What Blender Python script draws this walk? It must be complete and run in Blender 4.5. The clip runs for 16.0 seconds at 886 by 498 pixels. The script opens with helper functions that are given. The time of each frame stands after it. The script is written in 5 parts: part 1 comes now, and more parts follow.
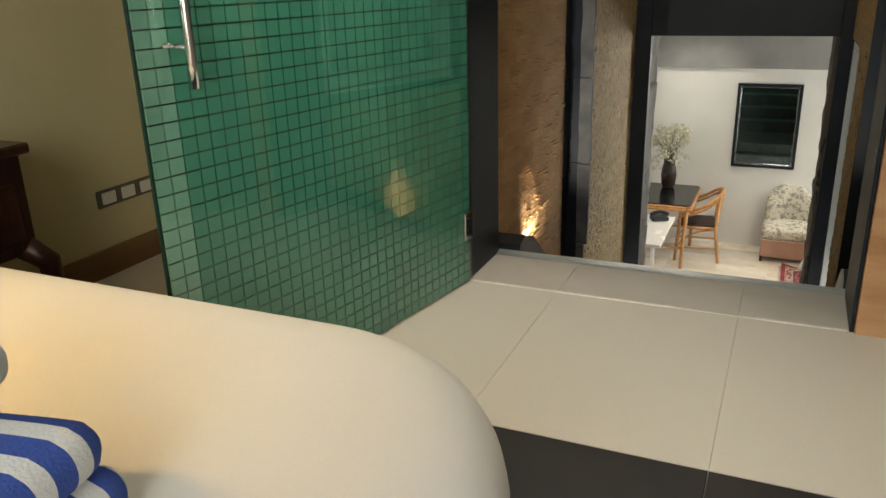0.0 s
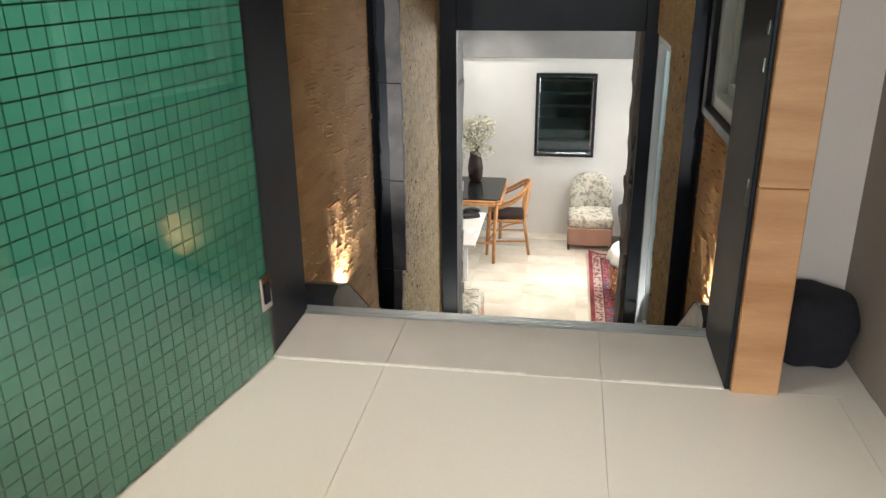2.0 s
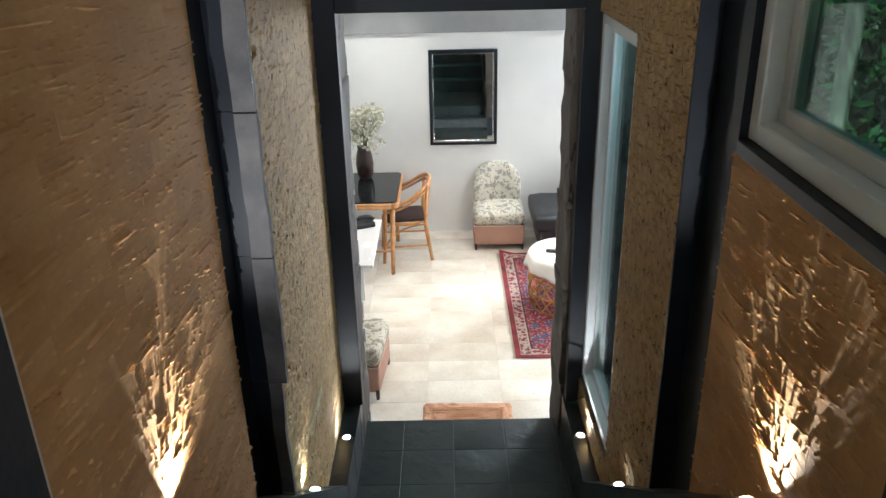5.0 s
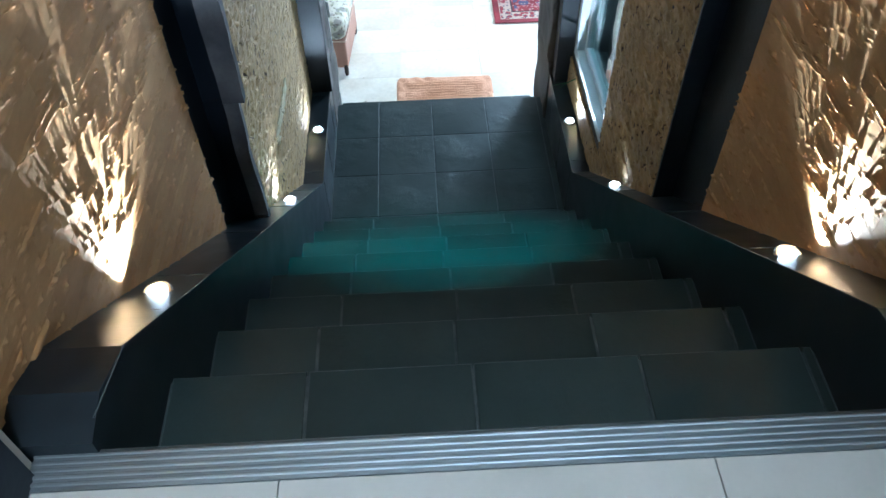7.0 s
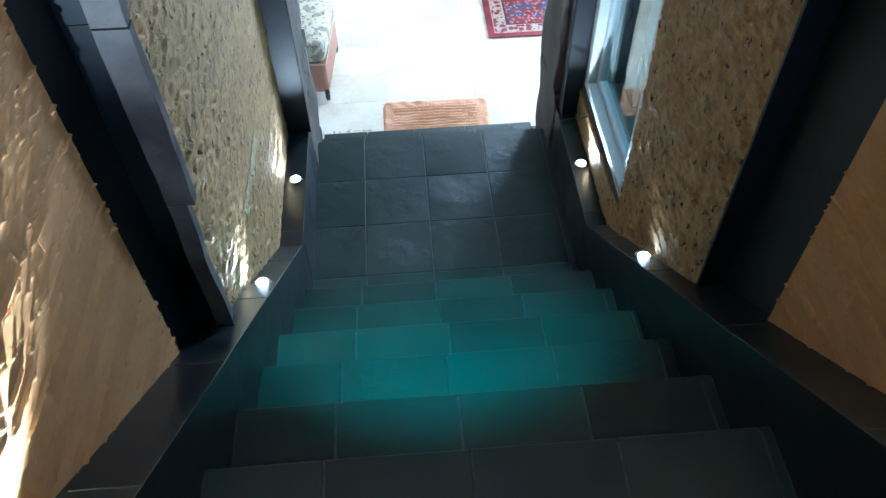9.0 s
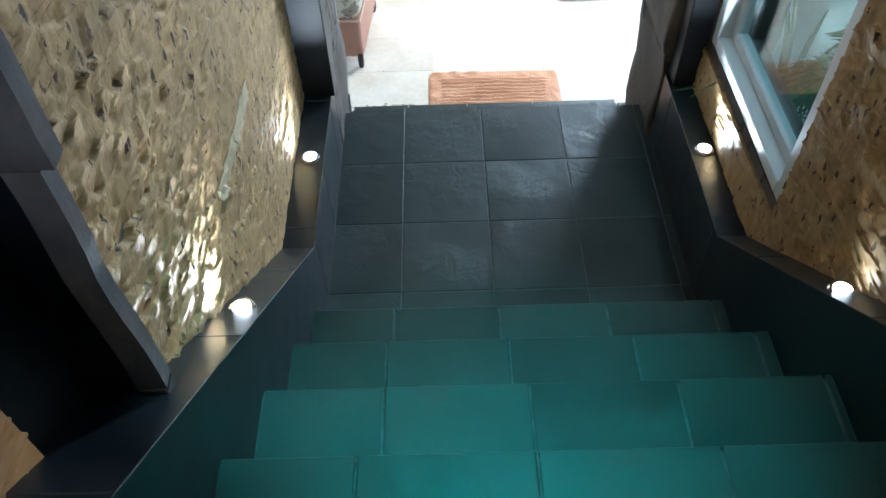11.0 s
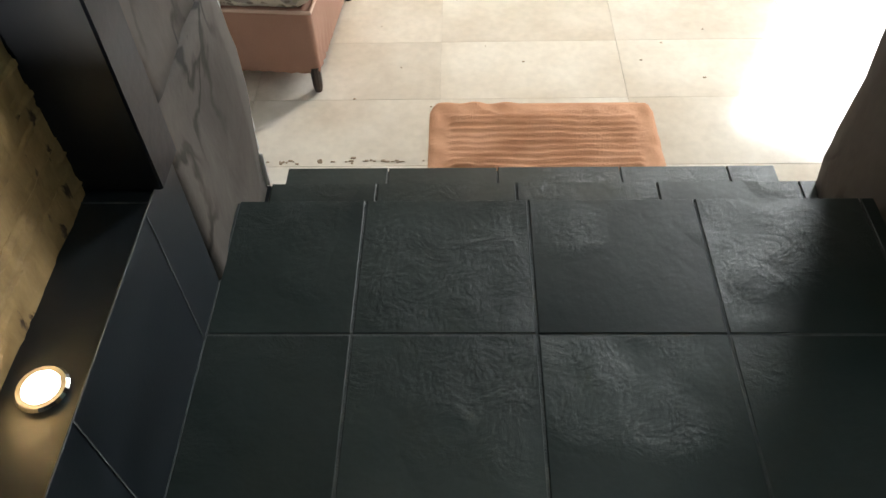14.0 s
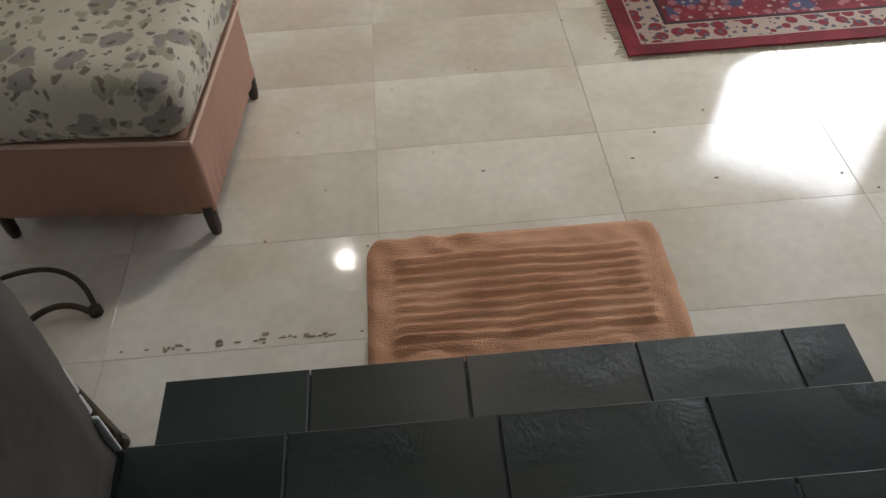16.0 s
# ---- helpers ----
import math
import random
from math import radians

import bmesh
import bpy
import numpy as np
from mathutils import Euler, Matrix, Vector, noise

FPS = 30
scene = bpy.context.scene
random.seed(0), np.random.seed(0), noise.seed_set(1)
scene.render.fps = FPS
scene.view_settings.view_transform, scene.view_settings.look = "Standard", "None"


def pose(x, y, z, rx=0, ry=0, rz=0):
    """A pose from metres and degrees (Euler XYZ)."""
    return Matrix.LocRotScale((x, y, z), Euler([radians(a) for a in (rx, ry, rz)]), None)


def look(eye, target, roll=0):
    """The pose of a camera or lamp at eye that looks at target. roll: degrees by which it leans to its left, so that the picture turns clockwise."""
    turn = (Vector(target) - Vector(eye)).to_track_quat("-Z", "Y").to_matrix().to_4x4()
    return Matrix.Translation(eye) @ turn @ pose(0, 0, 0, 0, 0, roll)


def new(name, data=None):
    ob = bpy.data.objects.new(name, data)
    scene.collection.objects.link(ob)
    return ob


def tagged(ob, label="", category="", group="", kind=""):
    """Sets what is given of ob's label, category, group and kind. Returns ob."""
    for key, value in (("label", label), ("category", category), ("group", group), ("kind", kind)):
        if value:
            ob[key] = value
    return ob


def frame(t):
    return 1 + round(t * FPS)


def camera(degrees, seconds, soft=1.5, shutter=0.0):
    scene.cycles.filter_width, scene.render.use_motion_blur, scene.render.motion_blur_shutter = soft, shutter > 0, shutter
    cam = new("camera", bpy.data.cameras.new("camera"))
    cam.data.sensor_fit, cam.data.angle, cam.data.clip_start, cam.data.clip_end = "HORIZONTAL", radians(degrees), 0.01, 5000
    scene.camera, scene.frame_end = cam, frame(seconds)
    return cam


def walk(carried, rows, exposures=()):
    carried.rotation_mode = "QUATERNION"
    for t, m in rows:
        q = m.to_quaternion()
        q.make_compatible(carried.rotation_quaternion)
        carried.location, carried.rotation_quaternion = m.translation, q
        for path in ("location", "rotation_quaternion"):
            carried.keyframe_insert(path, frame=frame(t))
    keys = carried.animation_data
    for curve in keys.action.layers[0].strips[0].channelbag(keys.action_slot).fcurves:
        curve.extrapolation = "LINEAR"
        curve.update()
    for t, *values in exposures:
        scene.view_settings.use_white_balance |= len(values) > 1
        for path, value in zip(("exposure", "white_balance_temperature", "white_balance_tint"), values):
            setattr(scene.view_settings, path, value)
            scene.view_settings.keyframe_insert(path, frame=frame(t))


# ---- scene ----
cam = camera(59.3, 16.0)
SIZE = 1.06
METRES, EYE, TILT, LEAN, TURN = 6.3 * SIZE, 1.063 * SIZE, 0.0, 0.0, 24.2
ROWS = [
    (0.0, 0.0, 0.0, 0.0, -0.54, -19.37, 1.52),
    (0.5, 0.0063, 0.0208, 0.0005, 2.02, -20.15, 1.8),
    (1.0, 0.0119, 0.0439, 0.0034, -1.48, -20.72, 1.71),
    (1.5, 0.0084, 0.0717, 0.0041, -8.27, -20.88, 1.11),
    (2.0, 0.0092, 0.0976, 0.0032, -15.21, -20.71, 0.58),
    (2.5, 0.0136, 0.1302, 0.0029, -20.4, -20.49, 0.66),
    (3.0, 0.0205, 0.1696, 0.0017, -21.87, -20.44, 0.73),
    (5.5, 0.071, 0.3185, -0.0013, -24.57, -26.17, 1.18),
    (6.0, 0.0742, 0.3359, -0.0028, -24.99, -35.14, 1.12),
    (6.5, 0.0749, 0.3497, -0.0076, -25.96, -45.02, 0.93),
    (7.0, 0.084, 0.3644, -0.009, -26.99, -49.24, 0.86),
    (7.5, 0.0971, 0.3797, -0.0105, -27.6, -49.75, 0.95),
    (8.0, 0.1076, 0.401, -0.0154, -28.1, -49.95, 1.01),
    (8.5, 0.114, 0.4232, -0.0207, -28.76, -50.16, 0.85),
    (10.45, 0.1355, 0.5125, -0.0985, -26.2, -50.27, 1.15),
    (11.0, 0.1482, 0.5406, -0.139, -25.28, -50.27, 1.25),
    (11.5, 0.1619, 0.5712, -0.1627, -23.45, -50.28, 1.33),
    (12.0, 0.175, 0.6027, -0.1917, -22.41, -50.26, 1.26),
    (12.5, 0.1923, 0.6366, -0.2154, -21.96, -50.3, 1.36),
    (13.0, 0.2095, 0.668, -0.2429, -22.09, -50.33, 1.47),
    (13.5, 0.2221, 0.7045, -0.2676, -22.53, -50.35, 1.06),
    (14.0, 0.2448, 0.7412, -0.2943, -23.26, -49.93, 1.45),
    (14.5, 0.2629, 0.7747, -0.3099, -24.44, -50.09, 1.76),
    (15.0, 0.2793, 0.8064, -0.3244, -25.89, -50.43, 2.25),
    (15.5, 0.2876, 0.8209, -0.326, -27.45, -50.56, 2.22),
    (16.0, 0.2896, 0.8319, -0.3267, -28.65, -48.47, 2.14),
]
EXPOSURES = [(0.0, 0.1, 7000, 5), (1.0, 0.35, 6100, 3), (2.0, 0.65, 6400, 9), (2.6, 0.5, 6300, 9), (3.0, 0.55, 6100, 8), (5.5, 0.6, 5750, 7), (7.0, 1.1, 4550, -2), (9.0, 1.15, 4550, -2), (11.5, 1.15, 5200, 4), (13.0, 0.95, 5700, 8), (14.5, 0.1, 6600, 9), (15.2, -0.4, 6400, 10), (16.0, -0.72, 6200, 10)]
walk(cam, [(t, pose(0, 0, EYE, TILT, LEAN, TURN) @ pose(METRES * x, METRES * y, METRES * z, 90 + pitch, roll, yaw)) for t, x, y, z, yaw, pitch, roll in ROWS], EXPOSURES)


# ---- world, sun, large lights ----
world = bpy.data.worlds.new("world")
scene.world = world
world.use_nodes = True
wn = world.node_tree.nodes
sky = wn.new("ShaderNodeTexSky")
sky.sky_type = "NISHITA"
sky.sun_disc = False
sky.sun_elevation, sky.sun_rotation = radians(63), radians(190)
world.node_tree.links.new(sky.outputs[0], wn["Background"].inputs[0])
wn["Background"].inputs[1].default_value = 0.07


def lamp(name, kind, place, energy, colour, target=None, size=0.1, size_y=None, cone=80, blend=0.5):
    data = bpy.data.lights.new(name, kind)
    data.energy, data.color = energy, colour
    if kind == "AREA":
        data.shape, data.size, data.size_y = "RECTANGLE", size, size_y or size
    elif kind == "SPOT":
        data.spot_size, data.spot_blend, data.shadow_soft_size = radians(cone), blend, size
    elif kind == "SUN":
        data.angle = size
    else:
        data.shadow_soft_size = size
    ob = new(name, data)
    ob.matrix_world = look(place, target) if target else Matrix.Translation(place)
    return ob


WARM, COOL, TEAL = (1.0, 0.74, 0.42), (0.90, 0.96, 1.0), (0.13, 0.85, 0.73)
lamp("sun", "SUN", (0.4, -0.5, 9), 4.5, (1.0, 0.95, 0.86), (1.2, 4.0, 0), size=radians(0.5))
# added fill from behind the start; no window is known there
lamp("bedroom_fill_light", "AREA", (0.0, -1.55, 1.45), 46, (0.96, 0.97, 1.0), (-0.25, 2.2, 0.3), 0.95, 1.2)
# warm fill for the bed; its actual source is unknown
lamp("bed_fill_glow", "SPOT", (-1.22, 0.22, 1.30), 52, (1.0, 0.62, 0.22), (-1.22, 0.24, 0.0), 0.06, cone=150, blend=0.8)
# added fill spot that brightens the bedroom floor and glass door
lamp("bedroom_ceiling_fill", "SPOT", (-0.55, 1.95, 2.44), 120, (1.0, 0.93, 0.83), (-0.66, 1.70, 0.0), 0.12, cone=76, blend=0.9)
lamp("lower_window_light", "AREA", (0.72, 5.23, 0.80), 6, (0.75, 0.97, 0.97), (-0.5, 5.2, -1.83), 0.55, 0.6)
# assumed spot for the teal pool on the steps; true source unknown
lamp("stair_teal_fill", "SPOT", (-0.40, 4.25, 2.20), 250, TEAL, (-0.44, 4.30, -1.3), 0.06, cone=25, blend=1.0)
lamp("lounge_window_light", "AREA", (2.45, 10.02, -0.25), 126, (0.97, 0.98, 1.0), (0.4, 7.2, -2.2), 1.1, 1.9)
lamp("lounge_downlight_glow", "SPOT", (-0.10, 8.00, 0.93), 140, (1.0, 0.82, 0.60), (-0.10, 7.90, -2.285), 0.05, cone=78, blend=0.9)
lamp("lounge_downlight_glow", "SPOT", (-1.10, 9.50, 0.93), 75, (1.0, 0.93, 0.84), (-1.0, 9.4, -2.285), 0.05, cone=95, blend=0.9)
# this third spot is an added fill that lifts the white walls
lamp("lounge_downlight_glow", "SPOT", (1.2, 8.4, 0.93), 130, (1.0, 0.95, 0.88), (1.1, 8.9, -2.285), 0.05, cone=90, blend=0.9)


# ---- materials ----
def mat(name, c1, c2, scale=6.0, rough=0.6, bump=0.15, fine=90.0, metal=0.0, coat=0.0, stretch=(1, 1, 1), vary=0.0, low=0.35, high=0.65,
        bump_scale=None, rough_vary=0.12, distance=0.01, pits=0.0, speck=0.05):
    m = bpy.data.materials.new(name)
    m.use_nodes = True
    t = m.node_tree
    n, link = t.nodes, t.links.new
    b = n["Principled BSDF"]
    co = n.new("ShaderNodeTexCoord")
    info = n.new("ShaderNodeObjectInfo")
    shift = n.new("ShaderNodeVectorMath")
    shift.operation = "MULTIPLY_ADD"
    spread = n.new("ShaderNodeCombineXYZ")
    for i in range(3):
        link(info.outputs["Random"], spread.inputs[i])
    link(spread.outputs[0], shift.inputs[0])
    shift.inputs[1].default_value = (17.3, 9.1, 5.7) if vary else (0, 0, 0)
    link(co.outputs["Object"], shift.inputs[2])
    mp = n.new("ShaderNodeMapping")
    mp.inputs["Scale"].default_value = stretch
    link(shift.outputs[0], mp.inputs[0])
    big, small = n.new("ShaderNodeTexNoise"), n.new("ShaderNodeTexNoise")
    big.inputs["Scale"].default_value, big.inputs["Detail"].default_value = scale, 6
    small.inputs["Scale"].default_value, small.inputs["Detail"].default_value = fine, 4
    link(mp.outputs[0], big.inputs[0]), link(mp.outputs[0], small.inputs[0])
    ramp = n.new("ShaderNodeValToRGB")
    ramp.color_ramp.elements[0].position, ramp.color_ramp.elements[1].position = low, high
    ramp.color_ramp.elements[0].color, ramp.color_ramp.elements[1].color = (*c1, 1), (*c2, 1)
    link(big.outputs[0], ramp.inputs[0])
    grain = n.new("ShaderNodeMapRange")
    grain.inputs[1].default_value, grain.inputs[2].default_value = 0.3, 0.7
    grain.inputs[3].default_value, grain.inputs[4].default_value = 1 - speck, 1 + speck
    link(small.outputs[0], grain.inputs[0])
    hsv = n.new("ShaderNodeHueSaturation")
    link(ramp.outputs[0], hsv.inputs["Color"])
    if vary:
        tone = n.new("ShaderNodeMapRange")
        tone.inputs[3].default_value, tone.inputs[4].default_value = 1 - vary, 1 + vary
        link(info.outputs["Random"], tone.inputs[0])
        mul = n.new("ShaderNodeMath")
        mul.operation = "MULTIPLY"
        link(tone.outputs[0], mul.inputs[0]), link(grain.outputs[0], mul.inputs[1])
        link(mul.outputs[0], hsv.inputs["Value"])
    else:
        link(grain.outputs[0], hsv.inputs["Value"])
    link(hsv.outputs[0], b.inputs["Base Color"])
    hollow = None
    # pits: the shade inside each hole is painted in dark brown
    if pits:
        holes = n.new("ShaderNodeTexVoronoi")
        holes.inputs["Scale"].default_value = pits
        bent = n.new("ShaderNodeVectorMath")
        bent.operation = "MULTIPLY_ADD"
        link(small.outputs["Color"], bent.inputs[0])
        bent.inputs[1].default_value = (0.03, 0.03, 0.03)
        link(mp.outputs[0], bent.inputs[2])
        link(bent.outputs[0], holes.inputs[0])
        hollow = n.new("ShaderNodeMapRange")
        hollow.inputs[1].default_value, hollow.inputs[2].default_value = 0.14, 0.24
        link(holes.outputs["Distance"], hollow.inputs[0])
        pit_shade = n.new("ShaderNodeMix")
        pit_shade.data_type = "RGBA"
        link(hollow.outputs[0], pit_shade.inputs[0]), link(hsv.outputs[0], pit_shade.inputs[7])
        pit_shade.inputs[6].default_value = (0.060, 0.030, 0.012, 1)
        link(pit_shade.outputs[2], b.inputs["Base Color"])
    rr = n.new("ShaderNodeMapRange")
    rr.inputs[3].default_value, rr.inputs[4].default_value = max(0.02, rough - rough_vary), min(1, rough + rough_vary)
    link(big.outputs[0], rr.inputs[0])
    link(rr.outputs[0], b.inputs["Roughness"])
    b.inputs["Metallic"].default_value = metal
    b.inputs["Coat Weight"].default_value = coat
    b.inputs["Coat Roughness"].default_value = 0.06
    if bump:
        bp = n.new("ShaderNodeBump")
        bp.inputs["Strength"].default_value, bp.inputs["Distance"].default_value = bump, distance
        if bump_scale:
            rel = n.new("ShaderNodeTexNoise")
            rel.inputs["Scale"].default_value, rel.inputs["Detail"].default_value = bump_scale, 7
            rel.inputs["Distortion"].default_value = 0.25
            link(mp.outputs[0], rel.inputs[0])
            if hollow:
                dent = n.new("ShaderNodeMath")
                dent.operation = "MULTIPLY"
                link(rel.outputs[0], dent.inputs[0]), link(hollow.outputs[0], dent.inputs[1])
                link(dent.outputs[0], bp.inputs["Height"])
            else:
                link(rel.outputs[0], bp.inputs["Height"])
        else:
            link(small.outputs[0], bp.inputs["Height"])
        link(bp.outputs[0], b.inputs["Normal"])
    return m


def riven(name, c1, c2):
    """Cleft slate: flat beds broken by ragged ridges and a few deep chips, with a dull sheen."""
    m = mat(name, c1, c2, 3, 0.42, 0.0, 120, vary=0.16, rough_vary=0.10)
    t = m.node_tree
    n, link = t.nodes, t.links.new
    b = n["Principled BSDF"]
    b.inputs["Specular IOR Level"].default_value = 0.56
    mp = next(x for x in n if x.type == "MAPPING")
    beds, torn, fine, where = (n.new("ShaderNodeTexNoise") for _ in range(4))
    for tex, scale, detail, rough in ((beds, 3.0, 6, 0.55), (torn, 15, 8, 0.72), (fine, 70, 3, 0.5), (where, 3.4, 2, 0.5)):
        tex.inputs["Scale"].default_value, tex.inputs["Detail"].default_value, tex.inputs["Roughness"].default_value = scale, detail, rough
        link(mp.outputs[0], tex.inputs[0])
    torn.inputs["Distortion"].default_value = 0.5
    spot = n.new("ShaderNodeMapRange")
    spot.inputs[1].default_value, spot.inputs[2].default_value = 0.50, 0.62
    spot.inputs[3].default_value, spot.inputs[4].default_value = 0.10, 1.0
    link(where.outputs[0], spot.inputs[0])

    def op(kind, x, y, z=0.0):
        o = n.new("ShaderNodeMath")
        o.operation = kind
        for i, v in enumerate((x, y, z)):
            if isinstance(v, float):
                o.inputs[i].default_value = v
            else:
                link(v, o.inputs[i])
        return o.outputs[0]

    ragged = op("MULTIPLY", torn.outputs[0], spot.outputs[0])
    grit = op("MULTIPLY_ADD", fine.outputs[0], 0.10, op("MULTIPLY_ADD", ragged, 1.1, beds.outputs[0]))
    bp = n.new("ShaderNodeBump")
    bp.inputs["Strength"].default_value, bp.inputs["Distance"].default_value = 0.48, 0.009
    link(grit, bp.inputs["Height"])
    link(bp.outputs[0], b.inputs["Normal"])
    return m


def fractured(name, c1, c2):
    """Smooth grey stone with a few dark upright fractures."""
    m = mat(name, c1, c2, 5, 0.8, 0.5, 60, vary=0.10, bump_scale=8, distance=0.015, stretch=(1, 1, 0.6))
    t = m.node_tree
    n, link = t.nodes, t.links.new
    mp = next(x for x in n if x.type == "MAPPING")
    hsv = next(x for x in n if x.type == "HUE_SAT")
    bend, cells, thin, mask, patch, mix = n.new("ShaderNodeTexNoise"), n.new("ShaderNodeTexVoronoi"), n.new("ShaderNodeMapRange"), n.new("ShaderNodeTexNoise"), n.new("ShaderNodeMapRange"), n.new("ShaderNodeMix")
    bend.inputs["Scale"].default_value, bend.inputs["Detail"].default_value = 7, 4
    link(mp.outputs[0], bend.inputs[0])
    warp = n.new("ShaderNodeVectorMath")
    warp.operation = "MULTIPLY_ADD"
    link(bend.outputs["Color"], warp.inputs[0])
    warp.inputs[1].default_value = (0.22, 0.22, 0.22)
    link(mp.outputs[0], warp.inputs[2])
    cells.feature = "DISTANCE_TO_EDGE"
    cells.inputs["Scale"].default_value = 5.5
    link(warp.outputs[0], cells.inputs[0])
    thin.inputs[1].default_value, thin.inputs[2].default_value = 0.015, 0.06
    thin.inputs[3].default_value, thin.inputs[4].default_value = 1.0, 0.0
    link(cells.outputs["Distance"], thin.inputs[0])
    mask.inputs["Scale"].default_value = 4.5
    link(mp.outputs[0], mask.inputs[0])
    patch.inputs[1].default_value, patch.inputs[2].default_value = 0.46, 0.58
    link(mask.outputs[0], patch.inputs[0])
    both = n.new("ShaderNodeMath")
    both.operation = "MULTIPLY"
    link(thin.outputs[0], both.inputs[0]), link(patch.outputs[0], both.inputs[1])
    mix.data_type = "RGBA"
    link(both.outputs[0], mix.inputs[0]), link(hsv.outputs[0], mix.inputs[6])
    mix.inputs[7].default_value = (0.022, 0.017, 0.012, 1)
    link(mix.outputs[2], n["Principled BSDF"].inputs["Base Color"])
    return m


def glow(name, colour, strength):
    m = bpy.data.materials.new(name)
    m.use_nodes = True
    n = m.node_tree.nodes
    n["Principled BSDF"].inputs["Base Color"].default_value = (*colour, 1)
    n["Principled BSDF"].inputs["Emission Color"].default_value = (*colour, 1)
    n["Principled BSDF"].inputs["Emission Strength"].default_value = strength
    return m


def glass(name, tint, gloss=0.02):
    m = bpy.data.materials.new(name)
    m.use_nodes = True
    t = m.node_tree
    n, link = t.nodes, t.links.new
    n.remove(n["Principled BSDF"])
    clear, shine, mix, facing = n.new("ShaderNodeBsdfTransparent"), n.new("ShaderNodeBsdfGlossy"), n.new("ShaderNodeMixShader"), n.new("ShaderNodeLayerWeight")
    power, fr = n.new("ShaderNodeMath"), n.new("ShaderNodeMapRange")
    power.operation = "POWER"
    power.inputs[1].default_value = 4.0
    link(facing.outputs["Facing"], power.inputs[0]), link(power.outputs[0], fr.inputs[0])
    fr.inputs[3].default_value, fr.inputs[4].default_value = 0.035, 0.9
    clear.inputs[0].default_value = (*tint, 1)
    shine.inputs["Roughness"].default_value = gloss
    link(fr.outputs[0], mix.inputs[0]), link(clear.outputs[0], mix.inputs[1]), link(shine.outputs[0], mix.inputs[2])
    link(mix.outputs[0], n["Material Output"].inputs[0])
    return m


def floral(name):
    """Cream cloth printed with grey-mauve leaves and darker sprigs."""
    m = mat(name, (0.51, 0.475, 0.385), (0.60, 0.56, 0.465), 5, 0.9, 0.25, 260)
    t = m.node_tree
    n, link = t.nodes, t.links.new
    hsv = next(x for x in n if x.type == "HUE_SAT")
    mp = next(x for x in n if x.type == "MAPPING")
    warp = n.new("ShaderNodeTexNoise")
    warp.inputs["Scale"].default_value, warp.inputs["Detail"].default_value = 22, 2
    add = n.new("ShaderNodeVectorMath")
    add.operation = "MULTIPLY_ADD"
    link(mp.outputs[0], warp.inputs[0])
    link(warp.outputs["Color"], add.inputs[0])
    add.inputs[1].default_value = (0.05, 0.05, 0.05)
    link(mp.outputs[0], add.inputs[2])
    last = hsv.outputs[0]
    for scale, cut, colour in ((13, 0.37, (0.235, 0.215, 0.205)), (18, 0.30, (0.31, 0.30, 0.21)), (36, 0.29, (0.14, 0.11, 0.09))):
        v = n.new("ShaderNodeTexVoronoi")
        v.inputs["Scale"].default_value = scale
        link(add.outputs[0], v.inputs[0])
        r = n.new("ShaderNodeValToRGB")
        r.color_ramp.elements[0].position, r.color_ramp.elements[1].position = cut - 0.03, cut + 0.03
        r.color_ramp.elements[0].color, r.color_ramp.elements[1].color = (0.8, 0.8, 0.8, 1), (0, 0, 0, 1)
        link(v.outputs["Distance"], r.inputs[0])
        mx = n.new("ShaderNodeMix")
        mx.data_type = "RGBA"
        link(r.outputs[0], mx.inputs[0]), link(last, mx.inputs[6])
        mx.inputs[7].default_value = (*colour, 1)
        last = mx.outputs[2]
    link(last, n["Principled BSDF"].inputs["Base Color"])
    return m


def striped(name, c1, c2, pitch, axis="X", cut=0.5):
    """Cloth woven in two colours of stripe along one axis."""
    m = mat(name, c1, c1, 5, 0.95, 0.18, 300, speck=0.04)
    t = m.node_tree
    n, link = t.nodes, t.links.new
    hsv = next(x for x in n if x.type == "HUE_SAT")
    co = next(x for x in n if x.type == "TEX_COORD")
    sp = n.new("ShaderNodeSeparateXYZ")
    link(co.outputs["Object"], sp.inputs[0])
    mod = n.new("ShaderNodeMath")
    mod.operation = "PINGPONG"
    link(sp.outputs[axis], mod.inputs[0])
    mod.inputs[1].default_value = pitch
    gt = n.new("ShaderNodeMath")
    gt.operation = "GREATER_THAN"
    link(mod.outputs[0], gt.inputs[0])
    gt.inputs[1].default_value = pitch * cut
    mx = n.new("ShaderNodeMix")
    mx.data_type = "RGBA"
    link(gt.outputs[0], mx.inputs[0]), link(hsv.outputs[0], mx.inputs[6])
    mx.inputs[7].default_value = (*c2, 1)
    link(mx.outputs[2], n["Principled BSDF"].inputs["Base Color"])
    return m


